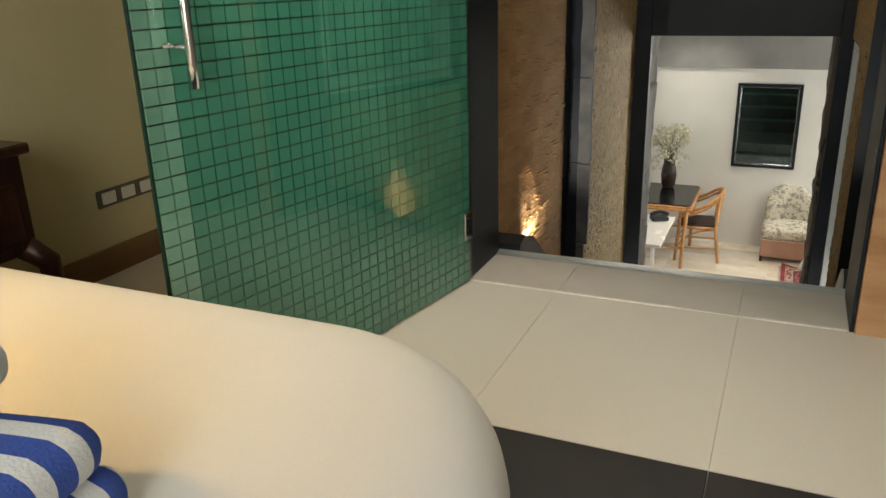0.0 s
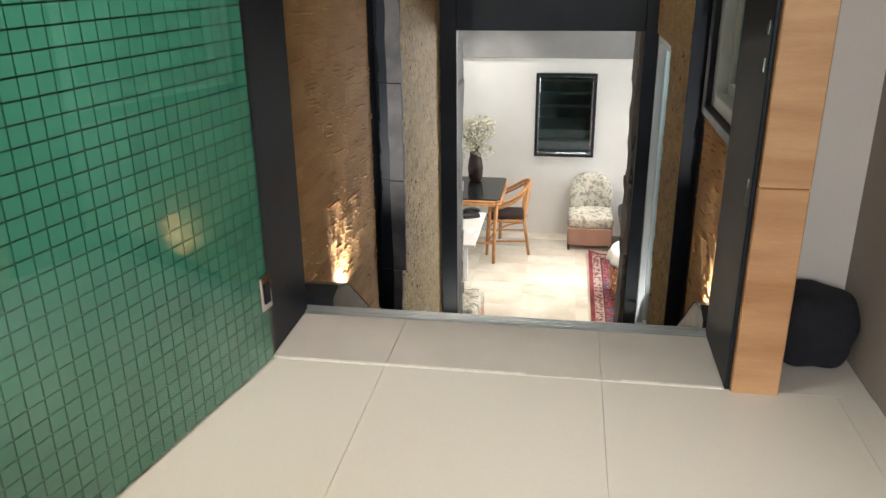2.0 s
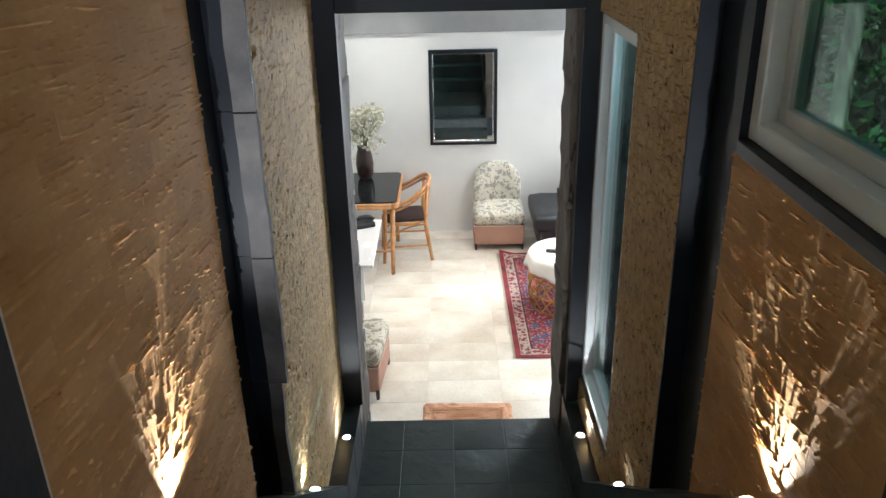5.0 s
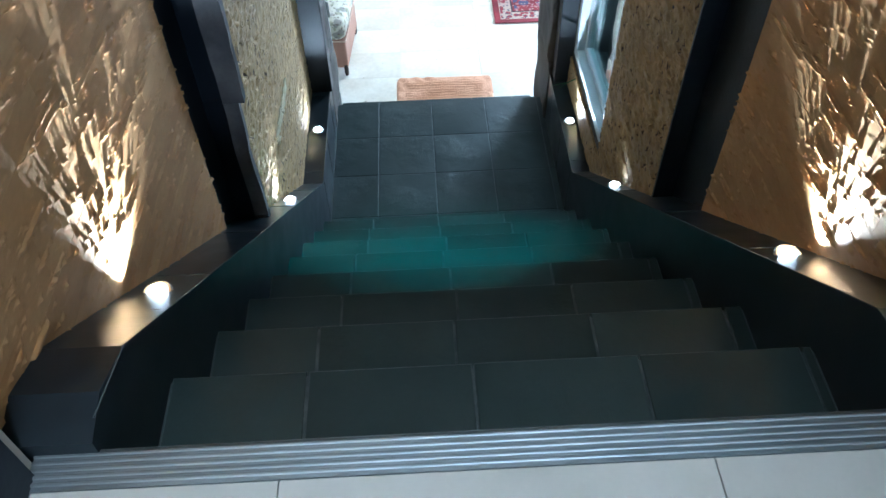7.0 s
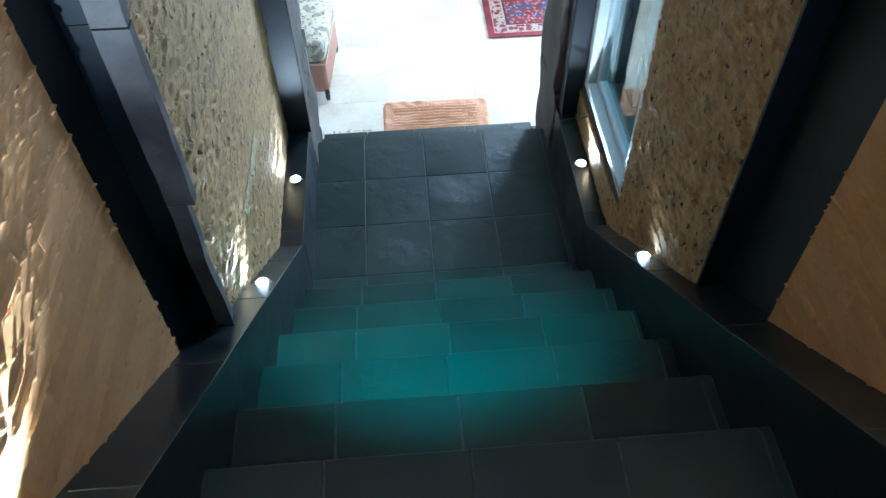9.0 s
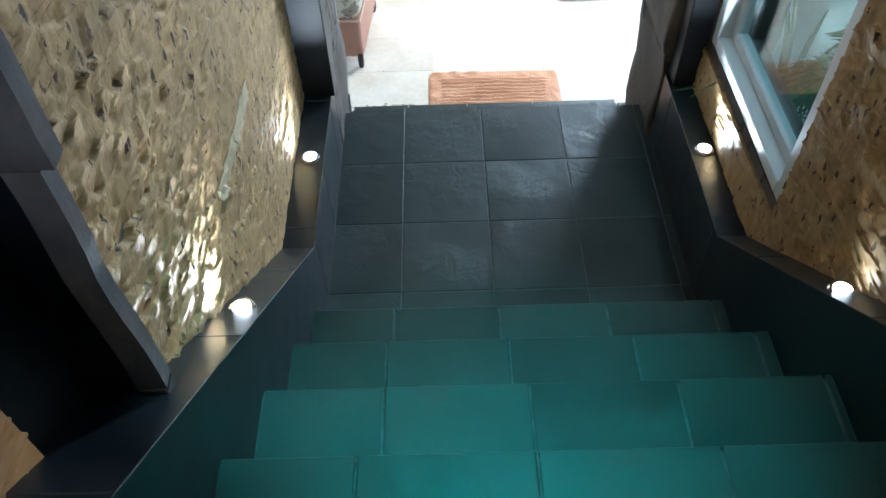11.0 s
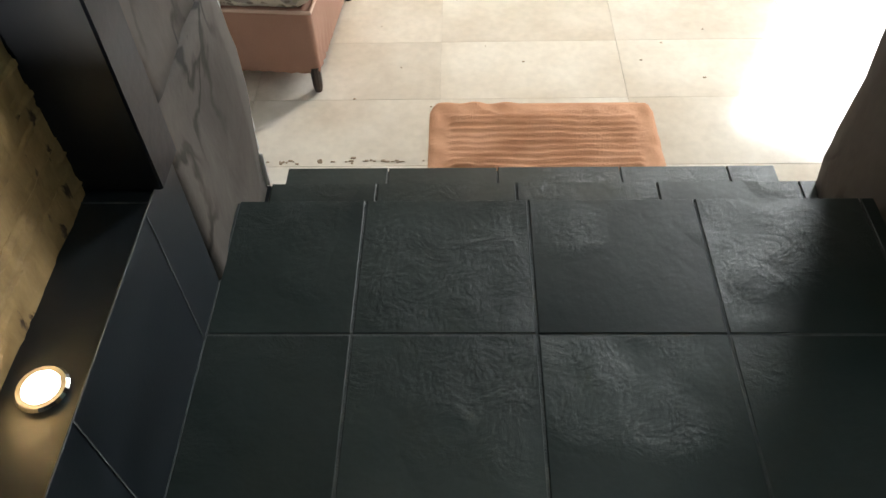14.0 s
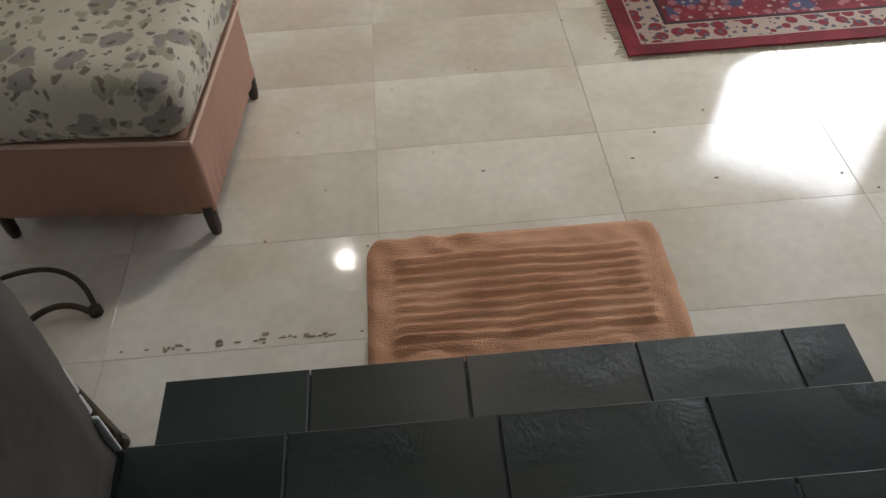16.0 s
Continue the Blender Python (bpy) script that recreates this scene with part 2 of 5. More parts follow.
def carpet(name, half_x, half_y):
    """Red woollen rug: red edge, cream border with flowers, red and blue field."""
    m = mat(name, (0.13, 0.014, 0.022), (0.24, 0.028, 0.042), 9, 0.95, 0.4, 350)
    t = m.node_tree
    n, link = t.nodes, t.links.new
    hsv = next(x for x in n if x.type == "HUE_SAT")
    co = next(x for x in n if x.type == "TEX_COORD")
    sp = n.new("ShaderNodeSeparateXYZ")
    link(co.outputs["Object"], sp.inputs[0])

    def op(kind, a, b=0.0):
        x = n.new("ShaderNodeMath")
        x.operation = kind
        for i, v in enumerate((a, b)):
            if isinstance(v, float):
                x.inputs[i].default_value = v
            else:
                link(v, x.inputs[i])
        return x.outputs[0]

    edge = op("MINIMUM", op("SUBTRACT", half_x, op("ABSOLUTE", sp.outputs[0])), op("SUBTRACT", half_y, op("ABSOLUTE", sp.outputs[1])))

    def band(a, b):
        return op("MULTIPLY", op("GREATER_THAN", edge, a), op("LESS_THAN", edge, b))

    def spots(scale, cut):
        v = n.new("ShaderNodeTexVoronoi")
        v.inputs["Scale"].default_value = scale
        v.inputs["Randomness"].default_value = 0.8
        link(co.outputs["Object"], v.inputs[0])
        return op("LESS_THAN", v.outputs["Distance"], cut)

    def over(last, mask, colour):
        mx = n.new("ShaderNodeMix")
        mx.data_type = "RGBA"
        link(mask, mx.inputs[0]), link(last, mx.inputs[6])
        mx.inputs[7].default_value = (*colour, 1)
        return mx.outputs[2]

    last = over(hsv.outputs[0], band(0.045, 0.135), (0.40, 0.32, 0.27))
    last = over(last, op("MULTIPLY", band(0.05, 0.13), spots(21.0, 0.42)), (0.20, 0.022, 0.035))
    last = over(last, op("MULTIPLY", band(0.05, 0.13), spots(37.0, 0.30)), (0.09, 0.085, 0.12))
    last = over(last, op("MULTIPLY", band(0.16, 9.0), spots(9.0, 0.42)), (0.06, 0.065, 0.14))
    last = over(last, op("MULTIPLY", band(0.15, 9.0), spots(24.0, 0.33)), (0.30, 0.12, 0.14))
    last = over(last, op("MULTIPLY", band(0.15, 9.0), spots(33.0, 0.22)), (0.38, 0.30, 0.26))
    last = over(last, band(0.135, 0.147), (0.04, 0.02, 0.03))
    link(last, n["Principled BSDF"].inputs["Base Color"])
    return m


M = {
    "floor_tile": mat("floor_tile", (0.595, 0.555, 0.50), (0.60, 0.56, 0.505), 3, 0.28, 0.02, 140, vary=0.02, rough_vary=0.01, speck=0.02),
    "threshold": mat("threshold", (0.45, 0.42, 0.38), (0.52, 0.48, 0.44), 5, 0.42, 0.02, 120, vary=0.02, speck=0.015),
    "grout_white": mat("grout_white", (0.70, 0.67, 0.62), (0.82, 0.79, 0.74), 30, 0.8, 0.3, 200),
    "grout_beige": mat("grout_beige", (0.53, 0.49, 0.44), (0.57, 0.53, 0.475), 30, 0.9, 0.3, 200),
    "dark_floor": mat("dark_floor", (0.010, 0.009, 0.010), (0.022, 0.019, 0.018), 8, 0.55, 0.1, 120, vary=0.1),
    "black": mat("black", (0.005, 0.007, 0.011), (0.012, 0.015, 0.022), 3, 0.46, 0.06, 60, rough_vary=0.1),
    "granite": mat("granite", (0.006, 0.009, 0.012), (0.014, 0.019, 0.024), 9, 0.34, 0.02, 150, vary=0.15, speck=0.05),
    "slate": riven("slate", (0.010, 0.020, 0.0185), (0.029, 0.043, 0.040)),
    "slate_grout": mat("slate_grout", (0.055, 0.064, 0.066), (0.11, 0.12, 0.12), 30, 0.9, 0.3, 200),
    "stone_orange": mat("stone_orange", (0.45, 0.240, 0.085), (0.56, 0.325, 0.135), 5, 0.78, 0.22, 70, vary=0.04, bump_scale=40, distance=0.006, stretch=(1, 0.7, 1.6)),
    "stone_olive": mat("stone_olive", (0.285, 0.180, 0.068), (0.43, 0.285, 0.122), 14, 0.75, 0.30, 70, vary=0.09, bump_scale=30, distance=0.010, stretch=(1, 2.2, 0.9), pits=15),
    "stone_pale": mat("stone_pale", (0.40, 0.33, 0.19), (0.52, 0.44, 0.27), 9, 0.75, 0.3, 70, bump_scale=22, distance=0.006),
    "stone_grey": fractured("stone_grey", (0.068, 0.057, 0.049), (0.128, 0.108, 0.092)),
    "stone_edge": mat("stone_edge", (0.065, 0.062, 0.066), (0.125, 0.115, 0.115), 9, 0.7, 0.5, 90, vary=0.12, bump_scale=14, distance=0.01),
    "wood": mat("wood", (0.40, 0.195, 0.082), (0.60, 0.345, 0.17), 3, 0.42, 0.15, 90, stretch=(0.5, 0.5, 4.5), rough_vary=0.05, vary=0.05),
    "mahogany": mat("mahogany", (0.018, 0.007, 0.005), (0.045, 0.016, 0.010), 6, 0.32, 0.1, 90, stretch=(1, 6, 1)),
    "skirting": mat("skirting", (0.16, 0.085, 0.035), (0.22, 0.12, 0.05), 5, 0.5, 0.1, 90, stretch=(1, 0.3, 6)),
    "wall_cream": mat("wall_cream", (0.59, 0.51, 0.29), (0.65, 0.565, 0.33), 2, 0.85, 0.04, 160, speck=0.02),
    "wall_grey": mat("wall_grey", (0.33, 0.29, 0.26), (0.38, 0.34, 0.30), 2, 0.8, 0.04, 160, speck=0.02),
    "wall_beige": mat("wall_beige", (0.58, 0.53, 0.47), (0.64, 0.59, 0.52), 2, 0.8, 0.04, 160, speck=0.02),
    "wall_white": mat("wall_white", (0.76, 0.755, 0.73), (0.81, 0.805, 0.78), 2, 0.85, 0.04, 140, speck=0.02),
    "court_wall": mat("court_wall", (0.68, 0.76, 0.75), (0.76, 0.83, 0.82), 2, 0.9, 0.15, 100),
    "fascia": mat("fascia", (0.30, 0.30, 0.30), (0.36, 0.36, 0.355), 3, 0.8, 0.1, 120),
    "tile_green": mat("tile_green", (0.052, 0.21, 0.145), (0.075, 0.255, 0.18), 3, 0.22, 0.03, 60, vary=0.07, rough_vary=0.06),
    # lit copy of tile_green for the door's free edge
    "tile_backlit": mat("tile_backlit", (0.15, 0.33, 0.25), (0.20, 0.39, 0.30), 3, 0.22, 0.03, 60, vary=0.05, rough_vary=0.06),
    "grout_green": mat("grout_green", (0.004, 0.028, 0.021), (0.008, 0.042, 0.031), 20, 0.6, 0.1, 160),
    "chrome": mat("chrome", (0.72, 0.72, 0.72), (0.82, 0.82, 0.82), 8, 0.14, 0.0, 100, metal=1.0, rough_vary=0.05),
    "aluminium": mat("aluminium", (0.34, 0.36, 0.37), (0.44, 0.46, 0.47), 20, 0.42, 0.1, 200, metal=0.9, stretch=(0.2, 4, 4)),
    "frame_white": mat("frame_white", (0.62, 0.66, 0.68), (0.66, 0.70, 0.72), 2, 0.35, 0.02, 120, speck=0.01),
    "sheet": mat("sheet", (0.70, 0.68, 0.64), (0.74, 0.72, 0.685), 2, 0.9, 0.06, 200, bump_scale=3, distance=0.01, speck=0.015),
    "fabric_dark": mat("fabric_dark", (0.006, 0.006, 0.009), (0.014, 0.014, 0.018), 12, 0.9, 0.5, 200),
    "towel": striped("towel", (0.78, 0.80, 0.80), (0.045, 0.10, 0.42), 0.023, "Y", 0.45),
    "towel_pale": striped("towel_pale", (0.66, 0.74, 0.80), (0.10, 0.20, 0.46), 0.062, "X", 0.90),
    "plastic_white": mat("plastic_white", (0.72, 0.70, 0.62), (0.78, 0.76, 0.68), 6, 0.4, 0.03, 120),
    "switch_dark": mat("switch_dark", (0.10, 0.085, 0.055), (0.14, 0.12, 0.075), 6, 0.4, 0.03, 120),
    "marble": mat("marble", (0.56, 0.485, 0.385), (0.78, 0.745, 0.67), 2.4, 0.08, 0.02, 40, speck=0.05, vary=0.055, low=0.28, high=0.66, rough_vary=0.05),
    "marble_joint": mat("marble_joint", (0.62, 0.55, 0.45), (0.78, 0.73, 0.65), 5, 0.7, 0.2, 120),
    "chip": mat("chip", (0.28, 0.21, 0.14), (0.46, 0.37, 0.27), 30, 0.9, 0.3, 200),
    "mat": mat("mat", (0.57, 0.305, 0.18), (0.68, 0.385, 0.24), 9, 0.98, 0.6, 320),
    "floral": floral("floral"),
    "skirt": mat("skirt", (0.37, 0.205, 0.145), (0.42, 0.24, 0.175), 4, 0.92, 0.2, 280, speck=0.03),
    "piping": mat("piping", (0.60, 0.42, 0.32), (0.66, 0.48, 0.38), 10, 0.9, 0.2, 200),
    "leg_dark": mat("leg_dark", (0.015, 0.008, 0.005), (0.035, 0.018, 0.010), 10, 0.35, 0.1, 90),
    "rattan": mat("rattan", (0.44, 0.20, 0.065), (0.60, 0.30, 0.11), 18, 0.42, 0.3, 160, stretch=(1, 1, 1)),
    "seat_dark": mat("seat_dark", (0.025, 0.012, 0.010), (0.05, 0.025, 0.02), 10, 0.75, 0.2, 200),
    "black_glass": mat("black_glass", (0.010, 0.012, 0.013), (0.018, 0.020, 0.021), 3, 0.10, 0.0, 60, rough_vary=0.04),
    "leather": mat("leather", (0.010, 0.011, 0.014), (0.022, 0.024, 0.028), 6, 0.40, 0.3, 130),
    "vase": mat("vase", (0.020, 0.010, 0.007), (0.05, 0.022, 0.014), 8, 0.3, 0.05, 60),
    "petal": mat("petal", (0.50, 0.48, 0.36), (0.68, 0.65, 0.52), 20, 0.9, 0.2, 200, vary=0.1),
    "stem": mat("stem", (0.12, 0.12, 0.06), (0.22, 0.20, 0.11), 20, 0.9, 0.2, 200),
    "cushion": striped("cushion", (0.56, 0.40, 0.25), (0.42, 0.17, 0.10), 0.05, "Z", 0.6),
    "gloss_white": mat("gloss_white", (0.72, 0.72, 0.72), (0.78, 0.78, 0.78), 3, 0.25, 0.02, 120),
    "iron": mat("iron", (0.030, 0.023, 0.014), (0.075, 0.057, 0.034), 15, 0.45, 0.2, 150, metal=0.6),
    "leaf": mat("leaf", (0.030, 0.10, 0.030), (0.075, 0.19, 0.06), 6, 0.5, 0.1, 90, vary=0.2),
    "bark": mat("bark", (0.20, 0.18, 0.14), (0.34, 0.31, 0.25), 14, 0.9, 0.6, 90),
    "rug": carpet("rug", 0.75, 1.06),
    "fringe": mat("fringe", (0.50, 0.46, 0.38), (0.64, 0.59, 0.50), 20, 0.95, 0.3, 200),
    "ceiling": mat("ceiling", (0.62, 0.60, 0.56), (0.68, 0.66, 0.62), 2, 0.9, 0.1, 140),
    # darkened so that the slate steps mirror less light from above
    "ceiling_dim": mat("ceiling_dim", (0.13, 0.13, 0.13), (0.17, 0.17, 0.168), 2, 0.9, 0.1, 140),
    # lightened to throw the uplights back onto the stone walls
    "ceiling_bounce": mat("ceiling_bounce", (0.44, 0.44, 0.43), (0.50, 0.50, 0.49), 2, 0.9, 0.1, 140),
    "pane": glass("pane", (0.95, 0.98, 0.96)),
    "pane_teal": glass("pane_teal", (0.80, 0.93, 0.93)),
    "pane_green": glass("pane_green", (0.46, 0.68, 0.57)),
    "mirror": mat("mirror", (0.62, 0.64, 0.64), (0.64, 0.66, 0.66), 1, 0.03, 0.0, 60, metal=1.0, rough_vary=0.01),
    "lens": glow("lens", (1.0, 0.97, 0.92), 16.0),
    "lens_soft": glow("lens_soft", (1.0, 0.90, 0.75), 12.0),
    "lens_teal": glow("lens_teal", (0.2, 0.9, 0.9), 4.0),
    "daylight": glow("daylight", (0.95, 0.98, 1.0), 9.0),
}

M["black"].node_tree.nodes["Principled BSDF"].inputs["Specular IOR Level"].default_value = 0.28


# ---- building helpers ----
def part(name, bm, material, parent=None, label="", smooth=False):
    me = bpy.data.meshes.new(name)
    bmesh.ops.recalc_face_normals(bm, faces=bm.faces[:])
    bm.to_mesh(me)
    bm.free()
    me.materials.append(M[material])
    if smooth:
        for p in me.polygons:
            p.use_smooth = True
    ob = new(name, me)
    if parent:
        ob.parent = parent
    if label:
        ob["label"] = label
    return ob


def piece(name, me, parent, m):
    ob = new(name, me)
    ob.parent = parent
    ob.matrix_basis = m
    return ob


def thing(name, place=(0, 0, 0), rz=0, label="", category="", group="", kind=""):
    ob = new(name)
    ob.matrix_basis = pose(*place, 0, 0, rz)
    return tagged(ob, label, category, group, kind)


def box(bm, x0, x1, y0, y1, z0, z1, bevel=0.0, seg=1):
    r = bmesh.ops.create_cube(bm, size=1)
    vs = r["verts"]
    for v in vs:
        v.co = Vector((x0 + (v.co.x + 0.5) * (x1 - x0), y0 + (v.co.y + 0.5) * (y1 - y0), z0 + (v.co.z + 0.5) * (z1 - z0)))
    if bevel:
        es = list({e for v in vs for e in v.link_edges})
        bmesh.ops.bevel(bm, geom=es, offset=bevel, segments=seg, profile=0.5, affect="EDGES")
    return bm


def boxes(*rows, bevel=0.0, seg=1):
    bm = bmesh.new()
    for r in rows:
        box(bm, *r, bevel=bevel, seg=seg)
    return bm


def prism(profile, x0, x1):
    """A polygon in y and z, drawn out along x."""
    bm = bmesh.new()
    a = [bm.verts.new((x0, y, z)) for y, z in profile]
    b = [bm.verts.new((x1, y, z)) for y, z in profile]
    bm.faces.new(a), bm.faces.new(b[::-1])
    for i in range(len(a)):
        j = (i + 1) % len(a)
        bm.faces.new((a[i], a[j], b[j], b[i]))
    return bm


def lathe(profile, seg=24, bm=None, at=(0, 0, 0)):
    """Radius and height pairs turned about z."""
    bm = bm or bmesh.new()
    rings = [[bm.verts.new((at[0] + r * math.cos(math.tau * i / seg), at[1] + r * math.sin(math.tau * i / seg), at[2] + z)) for i in range(seg)] for r, z in profile]
    for a, b in zip(rings, rings[1:]):
        for i in range(seg):
            j = (i + 1) % seg
            bm.faces.new((a[i], a[j], b[j], b[i]))
    bm.faces.new(rings[0][::-1]), bm.faces.new(rings[-1])
    return bm


def tube(points, radius, seg=8, bm=None, taper=1.0):
    """A round bar along points."""
    bm = bm or bmesh.new()
    pts = [Vector(p) for p in points]
    rings = []
    up = Vector((0.13, 0.21, 0.97))
    for i, p in enumerate(pts):
        d = (pts[min(i + 1, len(pts) - 1)] - pts[max(i - 1, 0)]).normalized()
        if abs(d.dot(up)) > 0.95:
            up = Vector((0.9, 0.3, 0.1))
        s = d.cross(up).normalized()
        u = s.cross(d).normalized()
        r = radius * (1 + (taper - 1) * i / max(1, len(pts) - 1))
        rings.append([bm.verts.new(p + r * (math.cos(math.tau * k / seg) * s + math.sin(math.tau * k / seg) * u)) for k in range(seg)])
    for a, b in zip(rings, rings[1:]):
        for k in range(seg):
            j = (k + 1) % seg
            bm.faces.new((a[k], a[j], b[j], b[k]))
    bm.faces.new(rings[0][::-1]), bm.faces.new(rings[-1])
    return bm


def bow(a, b, c, n=10):
    """Points on the curve from a to c drawn towards b."""
    a, b, c = Vector(a), Vector(b), Vector(c)
    return [(1 - t) ** 2 * a + 2 * t * (1 - t) * b + t * t * c for t in (i / n for i in range(n + 1))]


def soft_block(x0, x1, y0, y1, z0, z1, r=0.08, wave=0.0, cuts=10, seed=0.0):
    """A padded block with rounded edges and a slightly uneven skin."""
    bm = boxes((x0, x1, y0, y1, z0, z1))
    bmesh.ops.subdivide_edges(bm, edges=bm.edges[:], cuts=cuts, use_grid_fill=True)
    c = Vector(((x0 + x1) / 2, (y0 + y1) / 2, (z0 + z1) / 2))
    h = Vector(((x1 - x0) / 2, (y1 - y0) / 2, (z1 - z0) / 2))
    r = min(r, *h)
    for v in bm.verts:
        d = v.co - c
        core = Vector([max(-h[i] + r, min(h[i] - r, d[i])) for i in range(3)])
        out = d - core
        if out.length > 1e-6:
            d = core + out.normalized() * r
        if wave:
            d = d + Vector((0, 0, 1)) * wave * noise.noise((d + c) * 5 + Vector((seed, 0, 0))) + d.normalized() * wave * 0.5 * noise.noise((d + c) * 11)
        v.co = c + d
    return bm


FLOOR, LANDING, LOUNGE = 0.0, -1.835, -2.285
RISE, RUN, NOSE = LANDING / -9, 0.2441, 2.835
"""Nine risers lead from the bedroom to the landing, three more to the lounge."""


def ledge_z(y):
    return min(0.05, max(-1.536, -1.536 + 0.80 * (4.94 - y)))


# ---- structure: bedroom ----
floor_up = part("floor_bedroom", boxes((-2.35, 0.75, -1.7, 2.80, -0.20, -0.012)), "grout_beige")
tagged(floor_up, "pale beige tiled bedroom floor with thin joints", "floor", kind="structure")
floor_low = part("floor_lounge", boxes((-2.3, 3.4, 5.70, 10.3, LOUNGE - 0.2, LOUNGE - 0.010)), "marble_joint")
tagged(floor_low, "cream marble tile floor with worn joints", "floor", kind="structure")

wl = part("wall_west", boxes((-2.50, -2.35, -1.7, 2.95, -0.2, 2.5)), "wall_cream")
tagged(wl, "plain cream painted bedroom wall", "wall", kind="structure")
wn1 = part("wall_north", boxes((-2.35, -1.10, 2.48, 2.81, -0.2, 2.5), (-1.10, 0.255, 2.48, 2.81, 2.15, 2.5)), "wall_cream")
tagged(wn1, "cream wall beside the stair opening", "wall", kind="structure")
# unseen wall; the opening is assumed, as a place for the fill lamp
ws = part("wall_south", boxes((-2.35, -0.6, -1.85, -1.7, -0.2, 2.5), (0.45, 0.75, -1.85, -1.7, -0.2, 2.5), (-0.6, 0.45, -1.85, -1.7, -0.2, 0.8), (-0.6, 0.45, -1.85, -1.7, 2.1, 2.5)), "wall_cream")
tagged(ws, "cream bedroom wall with an added opening for fill light, out of view", "wall", kind="structure")
we = part("wall_east", boxes((0.615, 0.75, -1.7, 2.80, -0.012, 2.5)), "wall_grey")
tagged(we, "grey painted bedroom wall", "wall", kind="structure")
wr = part("wall_niche", boxes((0.376, 0.75, 2.80, 2.95, -0.2, 2.5)), "wall_beige")
tagged(wr, "beige wall at the back of a niche", "wall", kind="structure")
cu = part("ceiling_bedroom", boxes((-2.5, 0.75, -1.85, 2.95, 2.5, 2.6)), "ceiling")
tagged(cu, "plain off-white bedroom ceiling", "ceiling", kind="structure")
sk = part("baseboard", boxes((-2.35, -2.332, -1.7, 2.478, -0.006, 0.105), bevel=0.004), "skirting")
tagged(sk, "brown wooden baseboard along the cream wall", "baseboard", kind="structure")

# door frame of the stair opening
jl = part("door_frame_west", boxes((-1.098, -1.012, 2.478, 2.805, -0.004, 2.15), bevel=0.004), "black")
tagged(jl, "black lacquered door jamb", "door frame", kind="structure")
part("trim", boxes((-1.095, -1.020, 2.805, 2.822, -0.05, 2.15), bevel=0.003), "wall_beige", jl, "thin pale edge strip")
jr = part("door_frame_east", boxes((0.246, 0.258, 2.478, 2.805, -0.004, 2.15), bevel=0.003), "black")
tagged(jr, "black lacquered door lining", "door frame", kind="structure")
for z, h in ((0.532, 0.035), (0.838, 0.016), (0.922, 0.016)):
    part("strike_plate", boxes((0.2435, 0.2475, 2.500, 2.512, z - h, z + h), bevel=0.001), "chrome", jr, "small steel strike plate")
wp = thing("wood_pillar", label="upright orange-brown wooden pillar at the stair opening", category="pillar", kind="structure")
z = -0.003
for i, h in enumerate((0.56, 0.62, 0.50, 0.47)):
    part("board", boxes((0.259, 0.376, 2.458, 2.798, z, z + h - 0.002), bevel=0.003), "wood", wp)
    z += h

ts = part("threshold", boxes((-1.012, 0.246, 2.484, 2.776, -0.10, -0.010)), "grout_beige")
tagged(ts, "grey-beige stone threshold slab at the stair head", "threshold", kind="structure")
part("grout_line", boxes((-1.008, -0.28, 2.470, 2.482, -0.01, 0.003), (-0.28, -0.02, 2.471, 2.478, -0.01, 0.0005), (-0.02, 0.243, 2.470, 2.482, -0.01, 0.003), bevel=0.001), "grout_white", ts, "white grout line")
nz = thing("nosing_strip", label="ribbed aluminium nosing strip on the top step", category="stair nosing", kind="structure")
bm = bmesh.new()
box(bm, -1.02, 0.25, 2.777, 2.834, -0.012, 0.001)
part("plate", bm, "aluminium", nz)
for i in range(5):
    y = 2.783 + i * 0.0105
    part("rib", boxes((-1.02, 0.25, y, y + 0.0055, 0.001, 0.0045), bevel=0.0012), "aluminium", nz)
part("lip", boxes((-1.02, 0.25, 2.830, 2.836, -0.035, 0.001), bevel=0.001), "aluminium", nz)


# ---- structure: stair ----
core = [(2.80, -0.012), (2.80, LOUNGE - 0.2), (6.075, LOUNGE - 0.2), (6.075, LOUNGE + 0.3 - 0.004)]
prof = [(5.88, LOUNGE + 0.3 - 0.002), (5.88, LANDING - 0.002)]
for k in range(8, 0, -1):
    prof += [(NOSE + RUN * k - 0.012, -RISE * (k + 1) - 0.002), (NOSE + RUN * k - 0.012, -RISE * k - 0.002)]
prof += [(NOSE - 0.02, -RISE - 0.004), (NOSE - 0.02, -0.012)]
stair = part("stair", prism(core + prof, -0.93, 0.24), "slate_grout")
tagged(stair, "dark slate-tiled staircase with nine steps and a landing", "staircase", kind="structure")
low = part("lounge_step", prism([(6.076, LOUNGE - 0.1), (6.076, LOUNGE + 0.144), (6.278, LOUNGE + 0.144), (6.278, LOUNGE - 0.1)], -0.95, 0.245), "slate_grout")
tagged(low, "dark slate bottom step above the marble floor", "step", kind="structure")
mid = part("stair_foot", boxes((-1.3, -0.93, 5.70, 6.078, LOUNGE - 0.1, LOUNGE + 0.298), (0.24, 0.6, 5.70, 6.078, LOUNGE - 0.1, LOUNGE + 0.298)), "granite")
tagged(mid, "dark stone foot beside the bottom steps", "step", kind="structure")

LEDGE = [(2.80, -0.5), (2.83, 0.03), (2.90, 0.05), (3.0, ledge_z(3.0)), (4.94, -1.536), (5.70, -1.536), (5.70, -2.2), (4.6, -2.2)]
pl = part("plinth_west", prism(LEDGE, -1.10, -0.93), "granite")
